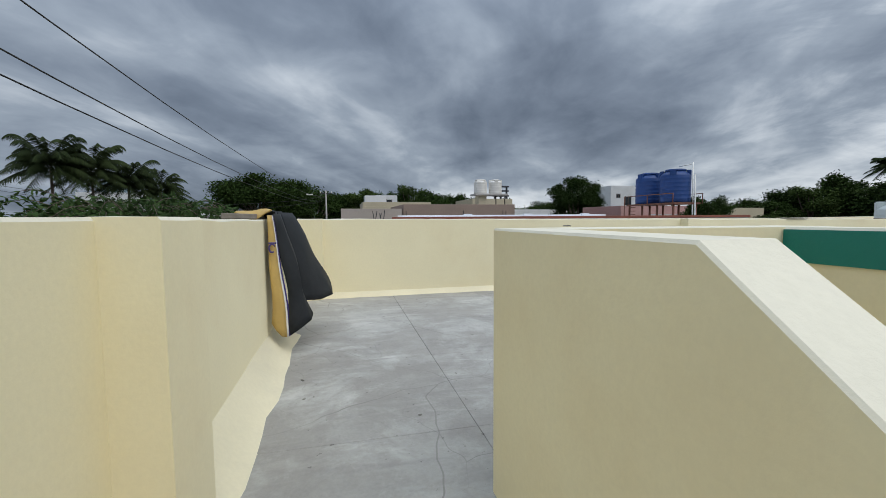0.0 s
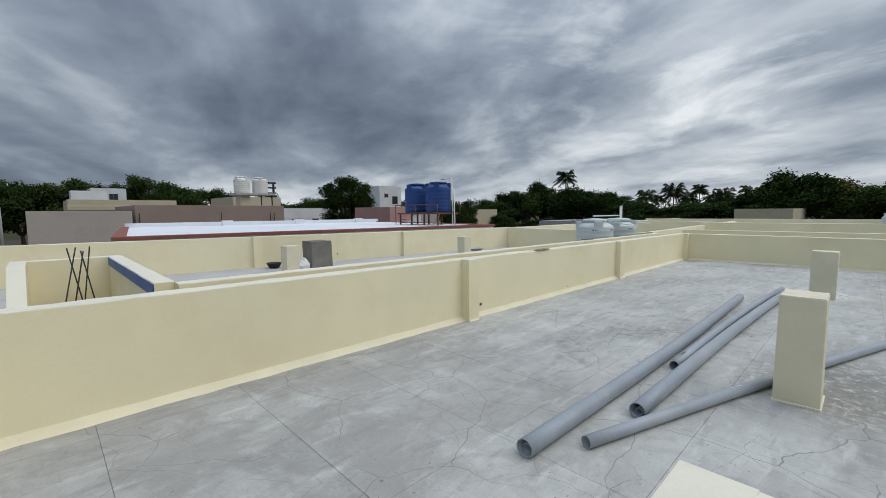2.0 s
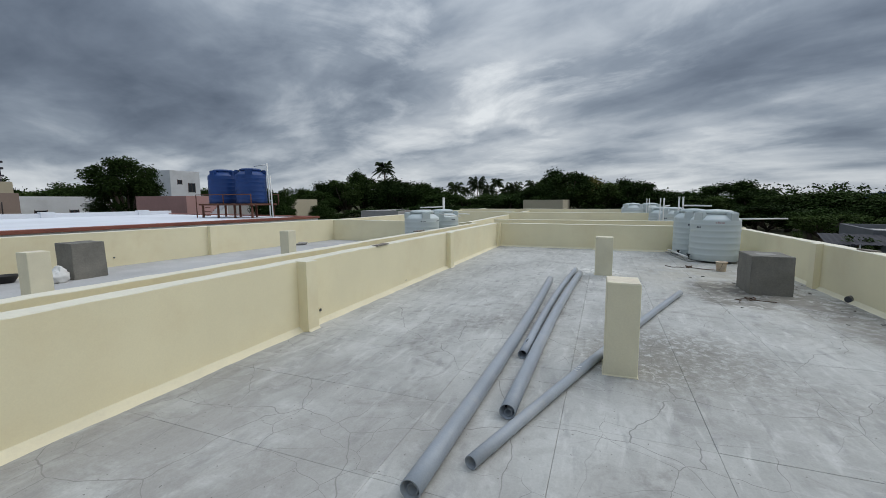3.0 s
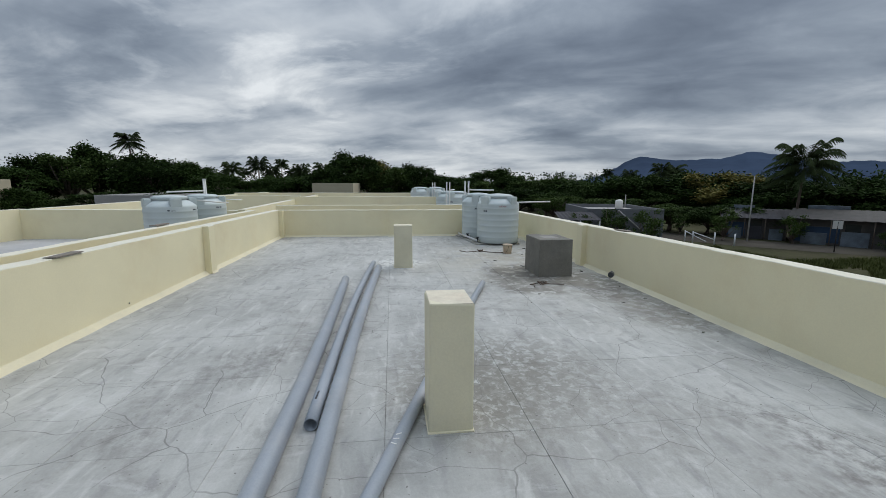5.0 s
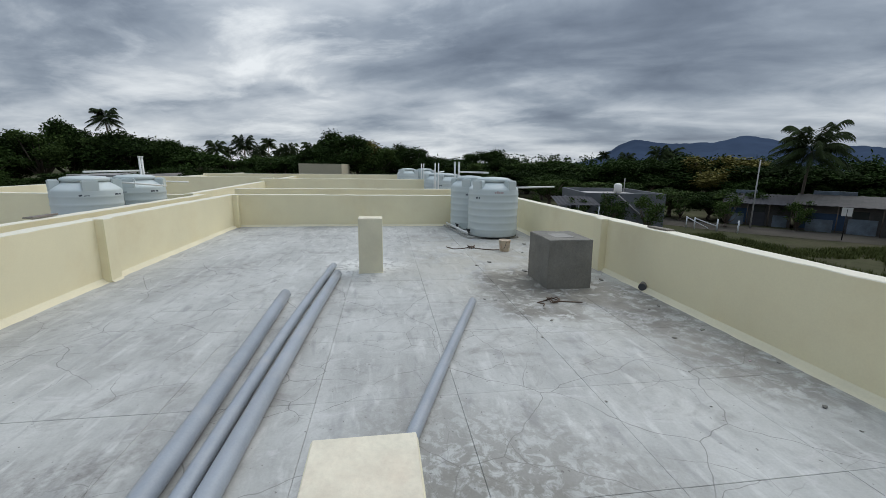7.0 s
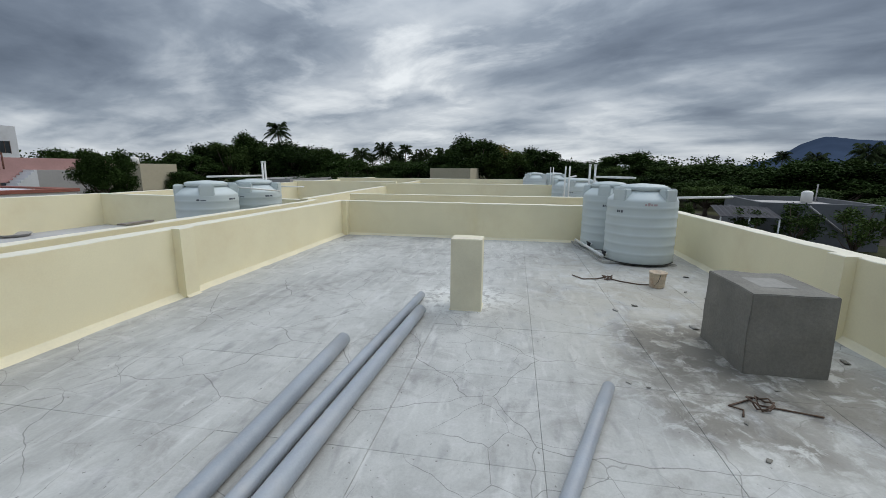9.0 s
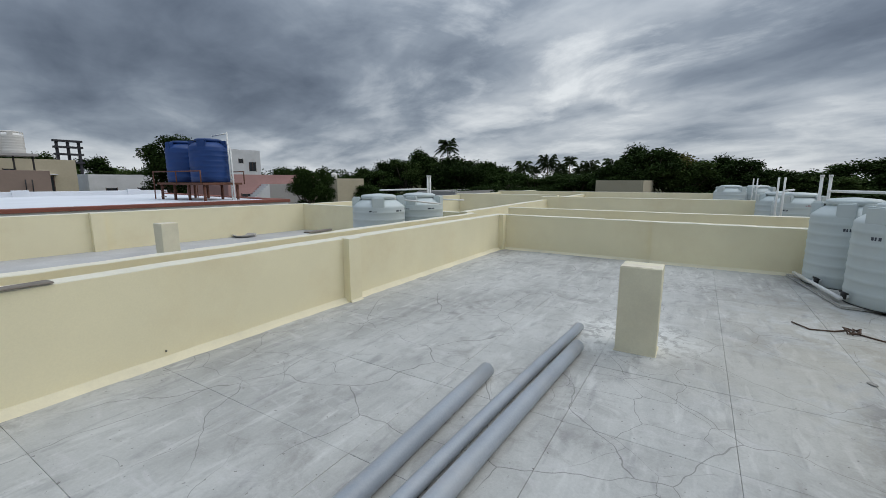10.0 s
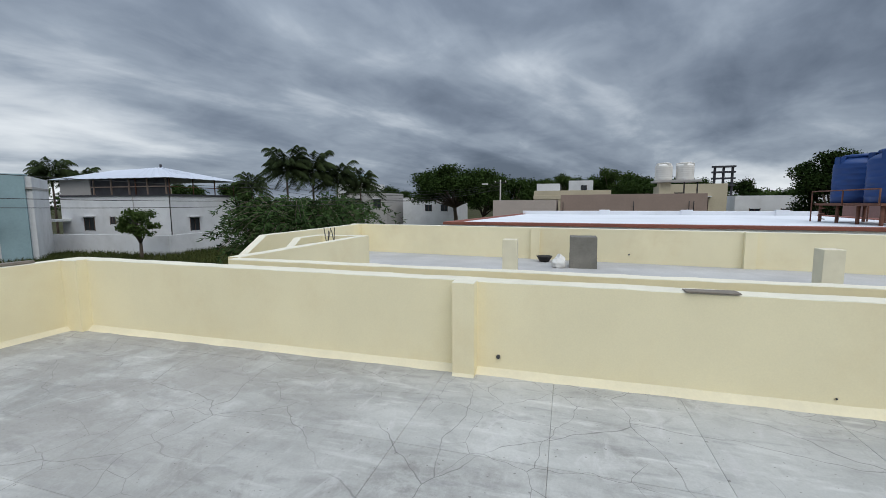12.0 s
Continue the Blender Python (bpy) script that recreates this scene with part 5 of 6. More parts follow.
def white_villa():
    """Two-storey white house with an open sheet-roofed top floor behind a compound wall."""
    cx, cy = spot(5.1, 1.75, 139.6, 52)
    thing = tagged(empty("white_villa", cx, cy, GZ, 94.6), "white two-storey house with an open sheet-roofed terrace", "house")
    # local: corner at the origin, -x and +y run along the two visible faces
    L1, L2, H1, H2 = 14.6, 9.8, 5.9, 7.75
    box_part("wall", (0, 0.25, 0, L1, 0, H1), HOUSE_WHITE, thing, 0.02)
    box_part("wall", (0.25, L2, 0, 0.25, 0, H1), HOUSE_WHITE, thing, 0.02)
    box_part("wall", (L2 - 0.25, L2, 0.25, L1, 0, H1), HOUSE_WHITE, thing, 0.02)
    box_part("wall", (0.25, L2 - 0.25, L1 - 0.25, L1, 0, H1), HOUSE_WHITE, thing, 0.02)
    box_part("slab", (-0.15, L2 + 0.1, -0.15, L1 + 0.1, H1, H1 + 0.16), HOUSE_DARK, thing, 0.01, "dark slab edge")
    box_part("loft_wall", (0.1, 0.25, L1 - 4.2, L1, H1 + 0.16, H2), HOUSE_GREY, thing, 0.01)
    # added dark sheet whose colour stands for the shade inside the open loft
    box_part("loft_panel", (0.2, 0.3, 0.3, L1 - 4.2, H1 + 0.16, H2), HOUSE_DARK, thing, 0)
    for k in range(5):
        y_ = 0.5 + k * (L1 - 5.2) / 4
        box_part("loft_frame", (0.06, 0.2, y_, y_ + 0.09, H1 + 0.16, H2), HOUSE_BROWN, thing, 0, "brown timber upright")
    box_part("loft_frame", (0.06, 0.2, 0.3, L1 - 4.2, H1 + 0.95, H1 + 1.05), HOUSE_BROWN, thing, 0, "brown timber rail")
    tube_part("loft_rail", [(0.1, 0.05, H1 + 0.95), (L2 - 0.1, 0.05, H1 + 0.95)], 0.04, STEEL_RUST, thing, 6)
    box_part("loft_screen", (0.5, 0.56, 0.3, L1 - 4.3, H1 + 0.2, H1 + 0.75), HOUSE_CREAM, thing, 0)
    for p in ((0.1, 0.1), (L2 * 0.33, 0.1), (L2 * 0.66, 0.1), (L2 - 0.1, 0.1), (0.1, L1 * 0.3)):
        tube_part("post", [(p[0], p[1], H1 + 0.1), (p[0], p[1], H2 + 0.05)], 0.06, STEEL_RUST, thing, 8)
    ov = 0.7
    r0, r1 = Vector((L2 * 0.42, L1 * 0.35, H2 + 1.5)), Vector((L2 * 0.42, L1 * 0.8, H2 + 1.3))
    A, B, C, D = (-ov, -ov, H2), (L2 + ov, -ov, H2), (L2 + ov, L1 + ov, H2), (-ov, L1 + ov, H2)
    corrugated("roof_sheet", thing, (D, A, r0, r1), 14, ROOF_METAL)
    corrugated("roof_sheet", thing, (A, B, r0, r0), 12, ROOF_METAL)
    corrugated("roof_sheet", thing, (B, C, r1, r0), 14, ROOF_METAL)
    corrugated("roof_sheet", thing, (C, D, r1, r1), 12, ROOF_METAL)
    tube_part("roof_vent", [r0 + Vector((0, 0, -0.1)), r0 + Vector((0, 0, 0.35))], 0.12, HOUSE_DARK, thing, 8)
    window(thing, 0, 5.0, 2.2, 1.3, 1.4, "x", -1)
    window(thing, 0, 10.8, 2.2, 1.3, 1.4, "x", -1)
    window(thing, 0, 7.6, 2.9, 0.6, 0.8, "x", -1, False)
    window(thing, 3.0, 0, 2.1, 1.2, 1.4, "y", -1)
    tube_part("downpipe", [(-0.06, 0.06, 0.4), (-0.06, 0.06, H1)], 0.05, STEEL_DARK, thing, 6)
    tube_part("downpipe", [(-0.06, 4.7, 0.4), (-0.06, 4.7, H1)], 0.04, HOUSE_GREY, thing, 6)
    box_part("porch", (-1.6, 0, L1 - 1.3, L1 + 1.2, 3.2, 3.45), HOUSE_WHITE, thing, 0.01)
    box_part("porch_wall", (-1.5, -1.3, L1 - 0.2, L1 + 1.1, 0, 3.2), HOUSE_GREY, thing, 0.01)
    wall = tagged(empty("compound_wall", cx, cy, GZ, 94.6), "white compound wall round the villa", "wall")
    box_part("wall_length", (-3.0, -2.78, -2.5, L1 + 8.5, 0, 2.0), HOUSE_WHITE, wall, 0.02)
    box_part("wall_length", (-2.78, L2 + 6, -2.5, -2.28, 0, 2.0), HOUSE_WHITE, wall, 0.02)
    return thing


white_villa()
ax_, ay_ = spot(5.1, 1.75, 153.3, 56)
aq = plain_house("aqua_house", ax_ - 4, ax_ + 3.5, ay_ - 4, ay_ + 3, 4.1, HOUSE_WHITE, "white and aqua two-storey house with a balcony", 0.6, turn=-38,
            faces=(("e", -1.2, 4.4, 1.2, 1.3, True), ("e", -1.2, 1.0, 1.2, 1.4, True), ("s", 1.0, 4.4, 1.2, 1.3, True), ("s", 1.0, 1.0, 1.2, 1.4, True)))

box_part("aqua_tower", (2.6, 4.1, 1.2, 3.1, 0, 7.7), HOUSE_AQUA, aq, 0.02, "aqua painted stair tower")
box_part("balcony", (3.75, 4.9, -3.2, 1.1, 3.0, 3.15), HOUSE_WHITE, aq, 0.01)
box_part("balcony_rail", (4.82, 4.9, -3.2, 1.1, 3.15, 4.0), HOUSE_AQUA, aq, 0.01)
box_part("roof_band", (-3.8, 3.95, -3.62, 3.55, 6.4, 6.6), HOUSE_GREY, aq, 0.01)

# low houses and huts beyond the open plot
hx_, hy_ = spot(4.7, 1.44, -29.9, 40)
se = plain_house("grey_house", hx_ - 4.5, hx_ + 4.5, hy_ - 3.2, hy_ + 3.2, -0.52, SLATE_GREY, "grey single-storey house with a lean-to", 0.35, turn=-12,
                 faces=(("w", 0.5, 1.0, 1.0, 1.1, False), ("n", -1.0, 1.0, 1.1, 1.1, False)))
corrugated("lean_to", se, ((-7.6, 2.8, 2.15), (-7.6, 6.0, 2.15), (-4.5, 6.0, 2.6), (-4.5, 2.8, 2.6)), 10, HOUSE_DARK, label="dark sheet lean-to roof")
for y in (2.9, 4.4, 5.9):
    tube_part("post", [(-7.5, y, 0), (-7.5, y, 2.15)], 0.05, HOUSE_WHITE, se, 6)
box_part("stair_flank", (-1.2, 2.2, 3.22, 3.5, 0, 2.2), SLATE_GREY, se, 0.02)
tube_part("stair_rail", [(-4.62, 0.6, 2.75), (-4.62, -1.6, 0.9)], 0.06, HOUSE_GREY, se, 6)
tube_part("roof_post", [(3.4, -2.6, 2.5), (3.4, -2.6, 3.9)], 0.05, HOUSE_GREY, se, 6)
bm = bmesh.new()
lathe(bm, [(0.36, 2.55), (0.36, 3.3), (0.27, 3.4), (0.1, 3.45)], 16, 2.2, -1.6)
part("roof_tank", bm, TANK_WHITE, se, "white roof tank", smooth=True)
for i, (brg, dist, w, h, roof, mat) in enumerate(((-44.8, 48, 4.6, 2.3, HOUSE_DARK, SHACK), (-52.8, 47, 7.5, 2.5, SHACK, SHACK),
                                                  (-60.0, 45, 6.0, 2.4, HOUSE_DARK, SHACK))):
    x, y = spot(3.2, 1.6, brg, dist)
    hut = tagged(empty("hut", x, y, GZ, brg + 90), "low patched hut with a sheet roof beside the road", "hut", "roadside huts")
    box_part("wall", (-w / 2, w / 2, -1.5, 1.5, 0, h - 0.3), mat, hut, 0.02)
    corrugated("roof_sheet", hut, ((-w / 2 - 0.4, 2.1, h - 0.35), (w / 2 + 0.4, 2.1, h - 0.35), (w / 2 + 0.4, -1.9, h + 0.35), (-w / 2 - 0.4, -1.9, h + 0.35)), 12, roof)
    box_part("door", (-0.5, 0.4, 1.5, 1.54, 0, 1.8), WINDOW_DARK, hut, 0)
    box_part("awning_sheet", (0.7, w / 2 - 0.1, 1.5, 1.56, 0.2, 1.5), TARP_BLUE, hut, 0)
    for k in range(3):
        a = -w / 2 + 0.2 + k * w / 3
        box_part("patch_sheet", (a, a + w * 0.22, 1.58, 1.62, 0.0, 1.0 + 0.2 * (k % 2)), (PALE_SHEET, HOUSE_DARK, PALE_SHEET)[(k + i) % 3], hut, 0.01, "patched pale sheet panel")
    box_part("upper_wall", (w * 0.05, w * 0.42, -2.4, -1.95, 0, h + 0.65), PALE_SHEET, hut, 0.02, "pale blue-grey wall behind the roof")
    for k in range(4):
        tube_part("post", [(-w / 2 + k * w / 3, 2.0, 0), (-w / 2 + k * w / 3, 2.0, h - 0.4)], 0.04, BARK, hut, 6)


# ---- poles, wires, posts ----
def pole(x, y, h, label, arm=True, lamp=False, r=0.11):
    thing = tagged(empty("utility_pole", x, y, GZ), label, "pole", "poles")
    tube_part("mast", [(0, 0, 0), (0, 0, h)], r, HOUSE_GREY, thing, 10, r_end=r * 0.65)
    if arm:
        box_part("cross_arm", (-0.7, 0.7, -0.05, 0.05, h - 0.4, h - 0.3), STEEL_DARK, thing, 0)
        for k in (-0.6, 0, 0.6):
            tube_part("insulator", [(k, 0, h - 0.3), (k, 0, h - 0.12)], 0.04, TANK_WHITE, thing, 8)
    if lamp:
        tube_part("lamp_arm", [(0, 0, h - 0.9), (-1.5, -0.3, h - 0.5)], 0.03, STEEL_DARK, thing, 6)
        box_part("lamp_head", (-2.1, -1.4, -0.45, -0.2, h - 0.55, h - 0.42), TANK_WHITE, thing, 0.02)
    return thing


pole(-2.2, 50, 7.6, "grey concrete power pole with a street lamp arm", lamp=True)
pole(-1.95, -16, 7.0, "grey concrete power pole by the lane")
pole(41, 66, 8.5, "grey concrete power pole among the houses")
px_, py_ = spot(3.2, 1.6, -44.3, 44)
pole(px_, py_, 4.9 + 0.8, "leaning grey pole beside the road", arm=False, r=0.065)
px2_, py2_ = spot(3.2, 1.6, -51.8, 41)
sg = tagged(empty("road_sign", px2_, py2_, GZ, -51), "small pale road sign on a post", "sign")
tube_part("post", [(0, 0, 0), (0, 0, 2.3)], 0.04, STEEL_DARK, sg, 6)
box_part("plate", (-0.03, 0.03, -0.28, 0.28, 1.75, 2.35), SIGN, sg, 0.005)
gate = tagged(empty("field_rails", *spot(3.2, 1.6, -39.5, 40), GZ, 40), "white painted rails and posts at a field entrance", "fence")
for x in (-2.6, -1.2, 0.4, 1.0):
    tube_part("post", [(x, 0, 0), (x, 0, 1.0)], 0.055, HOUSE_WHITE, gate, 8)
tube_part("rail", [(-1.2, 0, 0.4), (0.4, 0, 0.9)], 0.04, HOUSE_WHITE, gate, 8)
tube_part("rail", [(-0.6, -0.1, 0.15), (1.0, 0, 0.95)], 0.04, HOUSE_WHITE, gate, 8)
for low, tip in ((1.93, 3.95), (1.62, 3.6), (1.50, 3.35)):
    pts = []
    for k in range(45):
        y = 50 - 66 * k / 44
        t = (y - 8) / 42
        pts.append((-1.9 - 0.3 * max(t, 0), y, low + (tip - low) * t * t * (1 if t > 0 else 3.2)))
    bm = bmesh.new()
    tube(bm, pts, 0.0048, 5)
    tagged(part("power_wire", bm, RUBBER), "dark overhead service wire along the lane", "wire", "overhead wires")
for za, zb, sag in ((3.5, 4.2, 1.4), (3.1, 3.9, 1.6)):
    pts = [(-2.2 - 26 * k / 24, 50 + 14 * k / 24 - 26 * k / 24, za + (zb - za) * k / 24 - sag * 4 * (k / 24) * (1 - k / 24)) for k in range(25)]
    bm = bmesh.new()
    tube(bm, pts, 0.016, 5)
    tagged(part("power_wire", bm, RUBBER), "dark overhead wire crossing towards the houses", "wire", "overhead wires")


# ---- trees ----
def leaf_cloud(centres, per, size, rnd, flat=0.8, droop=0.0, aspect=0.5):
    """Small bent leaves scattered through the shells of several clumps."""
    verts, faces = [], []
    for c, r in centres:
        k = max(20, int(per * r * r))
        for _ in range(k):
            u = rnd.gauss(0, 1), rnd.gauss(0, 1), rnd.gauss(0, 1)
            l = math.sqrt(sum(q * q for q in u)) or 1
            rad = r * (rnd.random() ** 0.45) * rnd.uniform(0.7, 1.1)
            p = Vector((c[0] + u[0] / l * rad, c[1] + u[1] / l * rad, c[2] + u[2] / l * rad * flat))
            d = Vector((rnd.uniform(-1, 1), rnd.uniform(-1, 1), rnd.uniform(-0.7, 0.5) - droop)).normalized()
            s = d.orthogonal().normalized()
            s = (s * math.cos(rnd.uniform(0, 3.14)) + d.cross(s) * math.sin(rnd.uniform(0, 3.14))).normalized()
            L, W = size * rnd.uniform(0.7, 1.4), size * aspect * rnd.uniform(0.7, 1.3)
            i = len(verts)
            verts += [p, p + d * L * 0.5 + s * W * 0.5, p + d * L, p + d * L * 0.5 - s * W * 0.5]
            faces.append((i, i + 1, i + 2, i + 3))
    return verts, faces


def tree(name, seed, h, crown_r, trunk_h, leaf, label, clumps=26, per=60, size=0.32, flat=0.75, crown_flat=0.6, droop=0.0, gaps=0.25, aspect=0.5):
    """Tapered trunk, limbs reaching to the clumps, a ragged crown of small leaves."""
    rnd = random.Random(seed)
    thing = tagged(empty(name), label, "tree", "trees")
    cz = trunk_h + (h - trunk_h) * 0.5
    rz = (h - trunk_h) * 0.5
    cents = []
    for i in range(clumps):
        a, e = rnd.uniform(0, 6.283), rnd.uniform(-0.75, 1.0)
        rr = rnd.uniform(0.35, 1.0) ** 0.7
        q = math.sqrt(max(0, 1 - (e * 0.85) ** 2)) * rr
        r = crown_r * rnd.uniform(0.20, 0.38)
        cents.append(((crown_r * q * math.cos(a) * 0.82, crown_r * q * math.sin(a) * 0.82, cz + rz * e * 0.85 * (0.6 + 0.4 * rr)), r))
    bm = bmesh.new()
    bend = Vector((rnd.uniform(-.4, .4), rnd.uniform(-.4, .4), 0))
    tpts = [Vector((0, 0, 0)) + bend * t * t + Vector((0, 0, trunk_h * 1.25 * t)) for t in (0, 0.25, 0.5, 0.75, 1)]
    tube(bm, tpts, 0.05 * h * 0.75, 9, True, 0.028 * h * 0.75)
    top = tpts[-1]
    for c, r in cents[:max(10, clumps // 2)]:
        c = Vector(c)
        mid = top.lerp(c, 0.5) + Vector((0, 0, -0.08 * h * rnd.random()))
        tube(bm, [tpts[3], mid, c], 0.016 * h, 6, True, 0.004 * h)
    part("trunk", bm, BARK, thing, smooth=True)
    v, f = leaf_cloud(cents, per, size, rnd, flat, droop, aspect)
    part_mesh("crown", mesh_from("crown", v, f, leaf), thing)
    return thing


def palm(name, seed, h, n, L, label, rises=(0.05, 0.55, 1.0, 1.45), blade=0.055):
    """Slim ringed trunk and arching fronds with separate leaflets."""
    rnd = random.Random(seed)
    thing = tagged(empty(name), label, "palm", "palms")
    lean = Vector((rnd.uniform(-.5, .5), rnd.uniform(-.5, .5), 0))
    tp = [lean * t ** 2 + Vector((0, 0, h * t)) for t in (i / 8 for i in range(9))]
    bm = bmesh.new()
    tube(bm, tp, 0.20, 9, True, 0.12)
    part("trunk", bm, BARK, thing, smooth=True)
    top = tp[-1]
    verts, faces = [], []
    for k in range(n):
        a = 6.283 * k / n * 1.0 + rnd.uniform(-.2, .2)
        rise = rises[k % len(rises)] + rnd.uniform(-0.2, 0.2)
        ll = L * rnd.uniform(0.8, 1.1)
        out = Vector((math.cos(a), math.sin(a), 0))
        side = Vector((-math.sin(a), math.cos(a), 0))
        pts = []
        for i in range(15):
            t = i / 14
            pts.append(top + out * ll * (t * 0.95 - 0.12 * t * t * rise) + Vector((0, 0, ll * (rise * 0.85 * t - (0.42 + 0.40 * rise) * t * t))))
        for i in range(14):
            p, q = pts[i], pts[i + 1]
            w = 0.03
            j = len(verts)
            verts += [p - side * w, p + side * w, q + side * w, q - side * w]
            faces.append((j, j + 1, j + 2, j + 3))
            if i < 2:
                continue
            t = i / 14
            ln = L * 0.24 * math.sin(math.pi * (0.18 + 0.78 * t)) + 0.12
            for sgn in (-1, 1):
                for sub in (0, 0.33, 0.66):
                    b = p.lerp(q, sub)
                    d = (side * sgn * 0.8 + (q - p).normalized() * 0.5 + Vector((0, 0, -0.55 - rnd.random() * 0.6))).normalized()
                    j = len(verts)
                    ww = (q - p).normalized() * blade
                    verts += [b - ww, b + ww, b + d * ln]
                    faces.append((j, j + 1, j + 2))
    part_mesh("fronds", mesh_from("fronds", verts, faces, FROND), thing)
    return thing


def put(src, x, y, s=1.0, rz=0.0, sz=None, z=GZ, label=""):
    k = src.scale
    t = copy_thing(src, pose(x, y, z, 0, 0, rz) @ Matrix.Diagonal((s / k[0], s / k[1], (sz or s) / k[2], 1)))
    if label:
        t["label"] = label
    return t


rt = random.Random(7)
broad = [tree("broadleaf_tree", 11, 9.0, 4.2, 1.8, LEAF, "dense dark green broadleaf tree", 40, 170, 0.34),
         tree("broadleaf_tree", 12, 8.0, 4.6, 1.5, LEAF, "wide dark green broadleaf tree", 42, 170, 0.36),
         tree("broadleaf_tree", 13, 9.5, 3.6, 2.2, LEAF_MID, "tall mid-green broadleaf tree", 38, 190, 0.32),
         tree("broadleaf_tree", 14, 8.5, 4.4, 1.6, LEAF_DRY, "broadleaf tree with yellowing leaves", 36, 160, 0.34)]
umbrella = tree("rain_tree", 21, 9.6, 7.4, 4.2, LEAF, "wide flat-crowned dark rain tree", 60, 85, 0.36, flat=0.42, gaps=0.4)
round_tree = tree("round_tree", 22, 9.6, 3.5, 1.6, LEAF, "rounded dense dark green tree", 54, 420, 0.25)
shrub = tree("bushy_tree", 25, 5.0, 2.1, 0.5, LEAF_MID, "bushy green tree among the low houses", 34, 150, 0.26, crown_flat=1.0)
small_tree = tree("young_tree", 23, 4.4, 1.6, 1.5, LEAF_MID, "young green tree by the compound wall", 30, 700, 0.2, crown_flat=0.9)
palms = [palm("coconut_palm", 31, 13.0, 38, 3.1, "tall slim coconut palm above the trees", (-0.4, 0.3, 0.9, 1.5, 2.0)), palm("coconut_palm", 32, 8.5, 36, 3.3, "coconut palm with ragged dark fronds", (-0.6, -0.1, 0.5, 1.1, 1.8)), palm("coconut_palm", 33, 9.0, 36, 3.4, "tall coconut palm with drooping fronds", (-0.6, 0.0, 0.6, 1.2, 1.9)),
         palm("coconut_palm", 34, 12.0, 46, 4.7, "slim coconut palm standing behind the thorn trees", (-0.2, 0.4, 0.9, 1.4, 2.0), 0.06),
         palm("coconut_palm", 35, 9.0, 42, 5.2, "tall coconut palm with long ragged fronds beside the huts", (-0.5, 0.0, 0.5, 1.0, 1.6, 2.2), 0.065)]


def place(src, cx, cy, brg, dist, top_el, own_h, rz=None, label="", squash=None):
    """Stands a tree so that its top reaches the given height angle from that stand."""
    x, y = spot(cx, cy, brg, dist)
    s = (eye_z(dist, top_el) - GZ) / own_h
    return put(src, x, y, squash or s, rt.uniform(0, 360) if rz is None else rz, s, label=label)


# first uses of each prototype: moved into the belt, the rest are copies
def settle(src, cx, cy, brg, dist, top_el, own_h, wide=None):
    x, y = spot(cx, cy, brg, dist)
    s = (eye_z(dist, top_el) - GZ) / own_h
    src.matrix_basis = pose(x, y, GZ, 0, 0, rt.uniform(0, 360)) @ Matrix.Diagonal((wide or s, wide or s, s, 1))


C12, C9, C1, C5 = (5.1, 1.75), (5.35, 1.55), (-0.2, 1.1), (2.4, 2.0)
# east belt: bearing, distance, height angle
belt = ((41, 84, 1.6), (38.5, 90, 2.6), (36.5, 86, 3.4), (34.4, 90, 3.9), (32, 88, 3.5), (29.5, 86, 3.2), (27, 90, 3.0), (24.8, 88, 2.4), (22.4, 84, 1.2),
        (19, 84, 0.7), (16, 86, 0.9), (13.5, 80, 0.8), (11, 84, 0.9), (9.0, 76, 2.0), (7.2, 80, 3.6), (5.6, 78, 4.2), (3.6, 82, 3.7), (1.6, 78, 3.3), (-0.4, 84, 1.6),
        (-3.2, 80, 2.7), (-5.5, 82, 1.8), (-8.2, 80, 1.0), (-11, 78, 1.0), (-13.6, 84, 2.1), (-16.4, 80, 1.0), (-19.5, 76, 1.2), (-22.5, 78, 0.7), (-25, 74, 0.6),
        (-28, 72, 0.6), (-31, 70, 1.1), (-33.6, 74, 1.7), (-36.5, 68, 0.9), (-39.5, 70, 1.4), (-42, 66, 1.9), (-45, 66, 0.6), (-48.5, 64, 0.7), (-52, 66, 0.5), (-55.5, 64, 0.8), (-59, 62, 0.6), (-63, 60, 0.8), (-68, 60, 0.8),
        (47.5, 110, 1.4), (52, 120, 1.6), (57, 120, 1.5), (61, 115, 2.2), (65, 118, 2.0), (69, 120, 1.7), (44, 100, 0.8))
heights = (9.0, 8.0, 9.5, 8.5)
for i, (b, d, e) in enumerate(belt):
    k = (0, 2, 1, 0, 2, 1, 2, 0)[i % 8]
    if b in (3.6, -42):
        k = 3
    if i < 3:
        settle(broad[i], *C9, b, d, e, heights[i], 1.25)
    elif b == 3.6:
        settle(broad[3], *C9, b, d, e, heights[3], 1.2)
    else:
        place(broad[k], *C9, b, d, e, heights[k], squash=rt.uniform(1.15, 1.55))
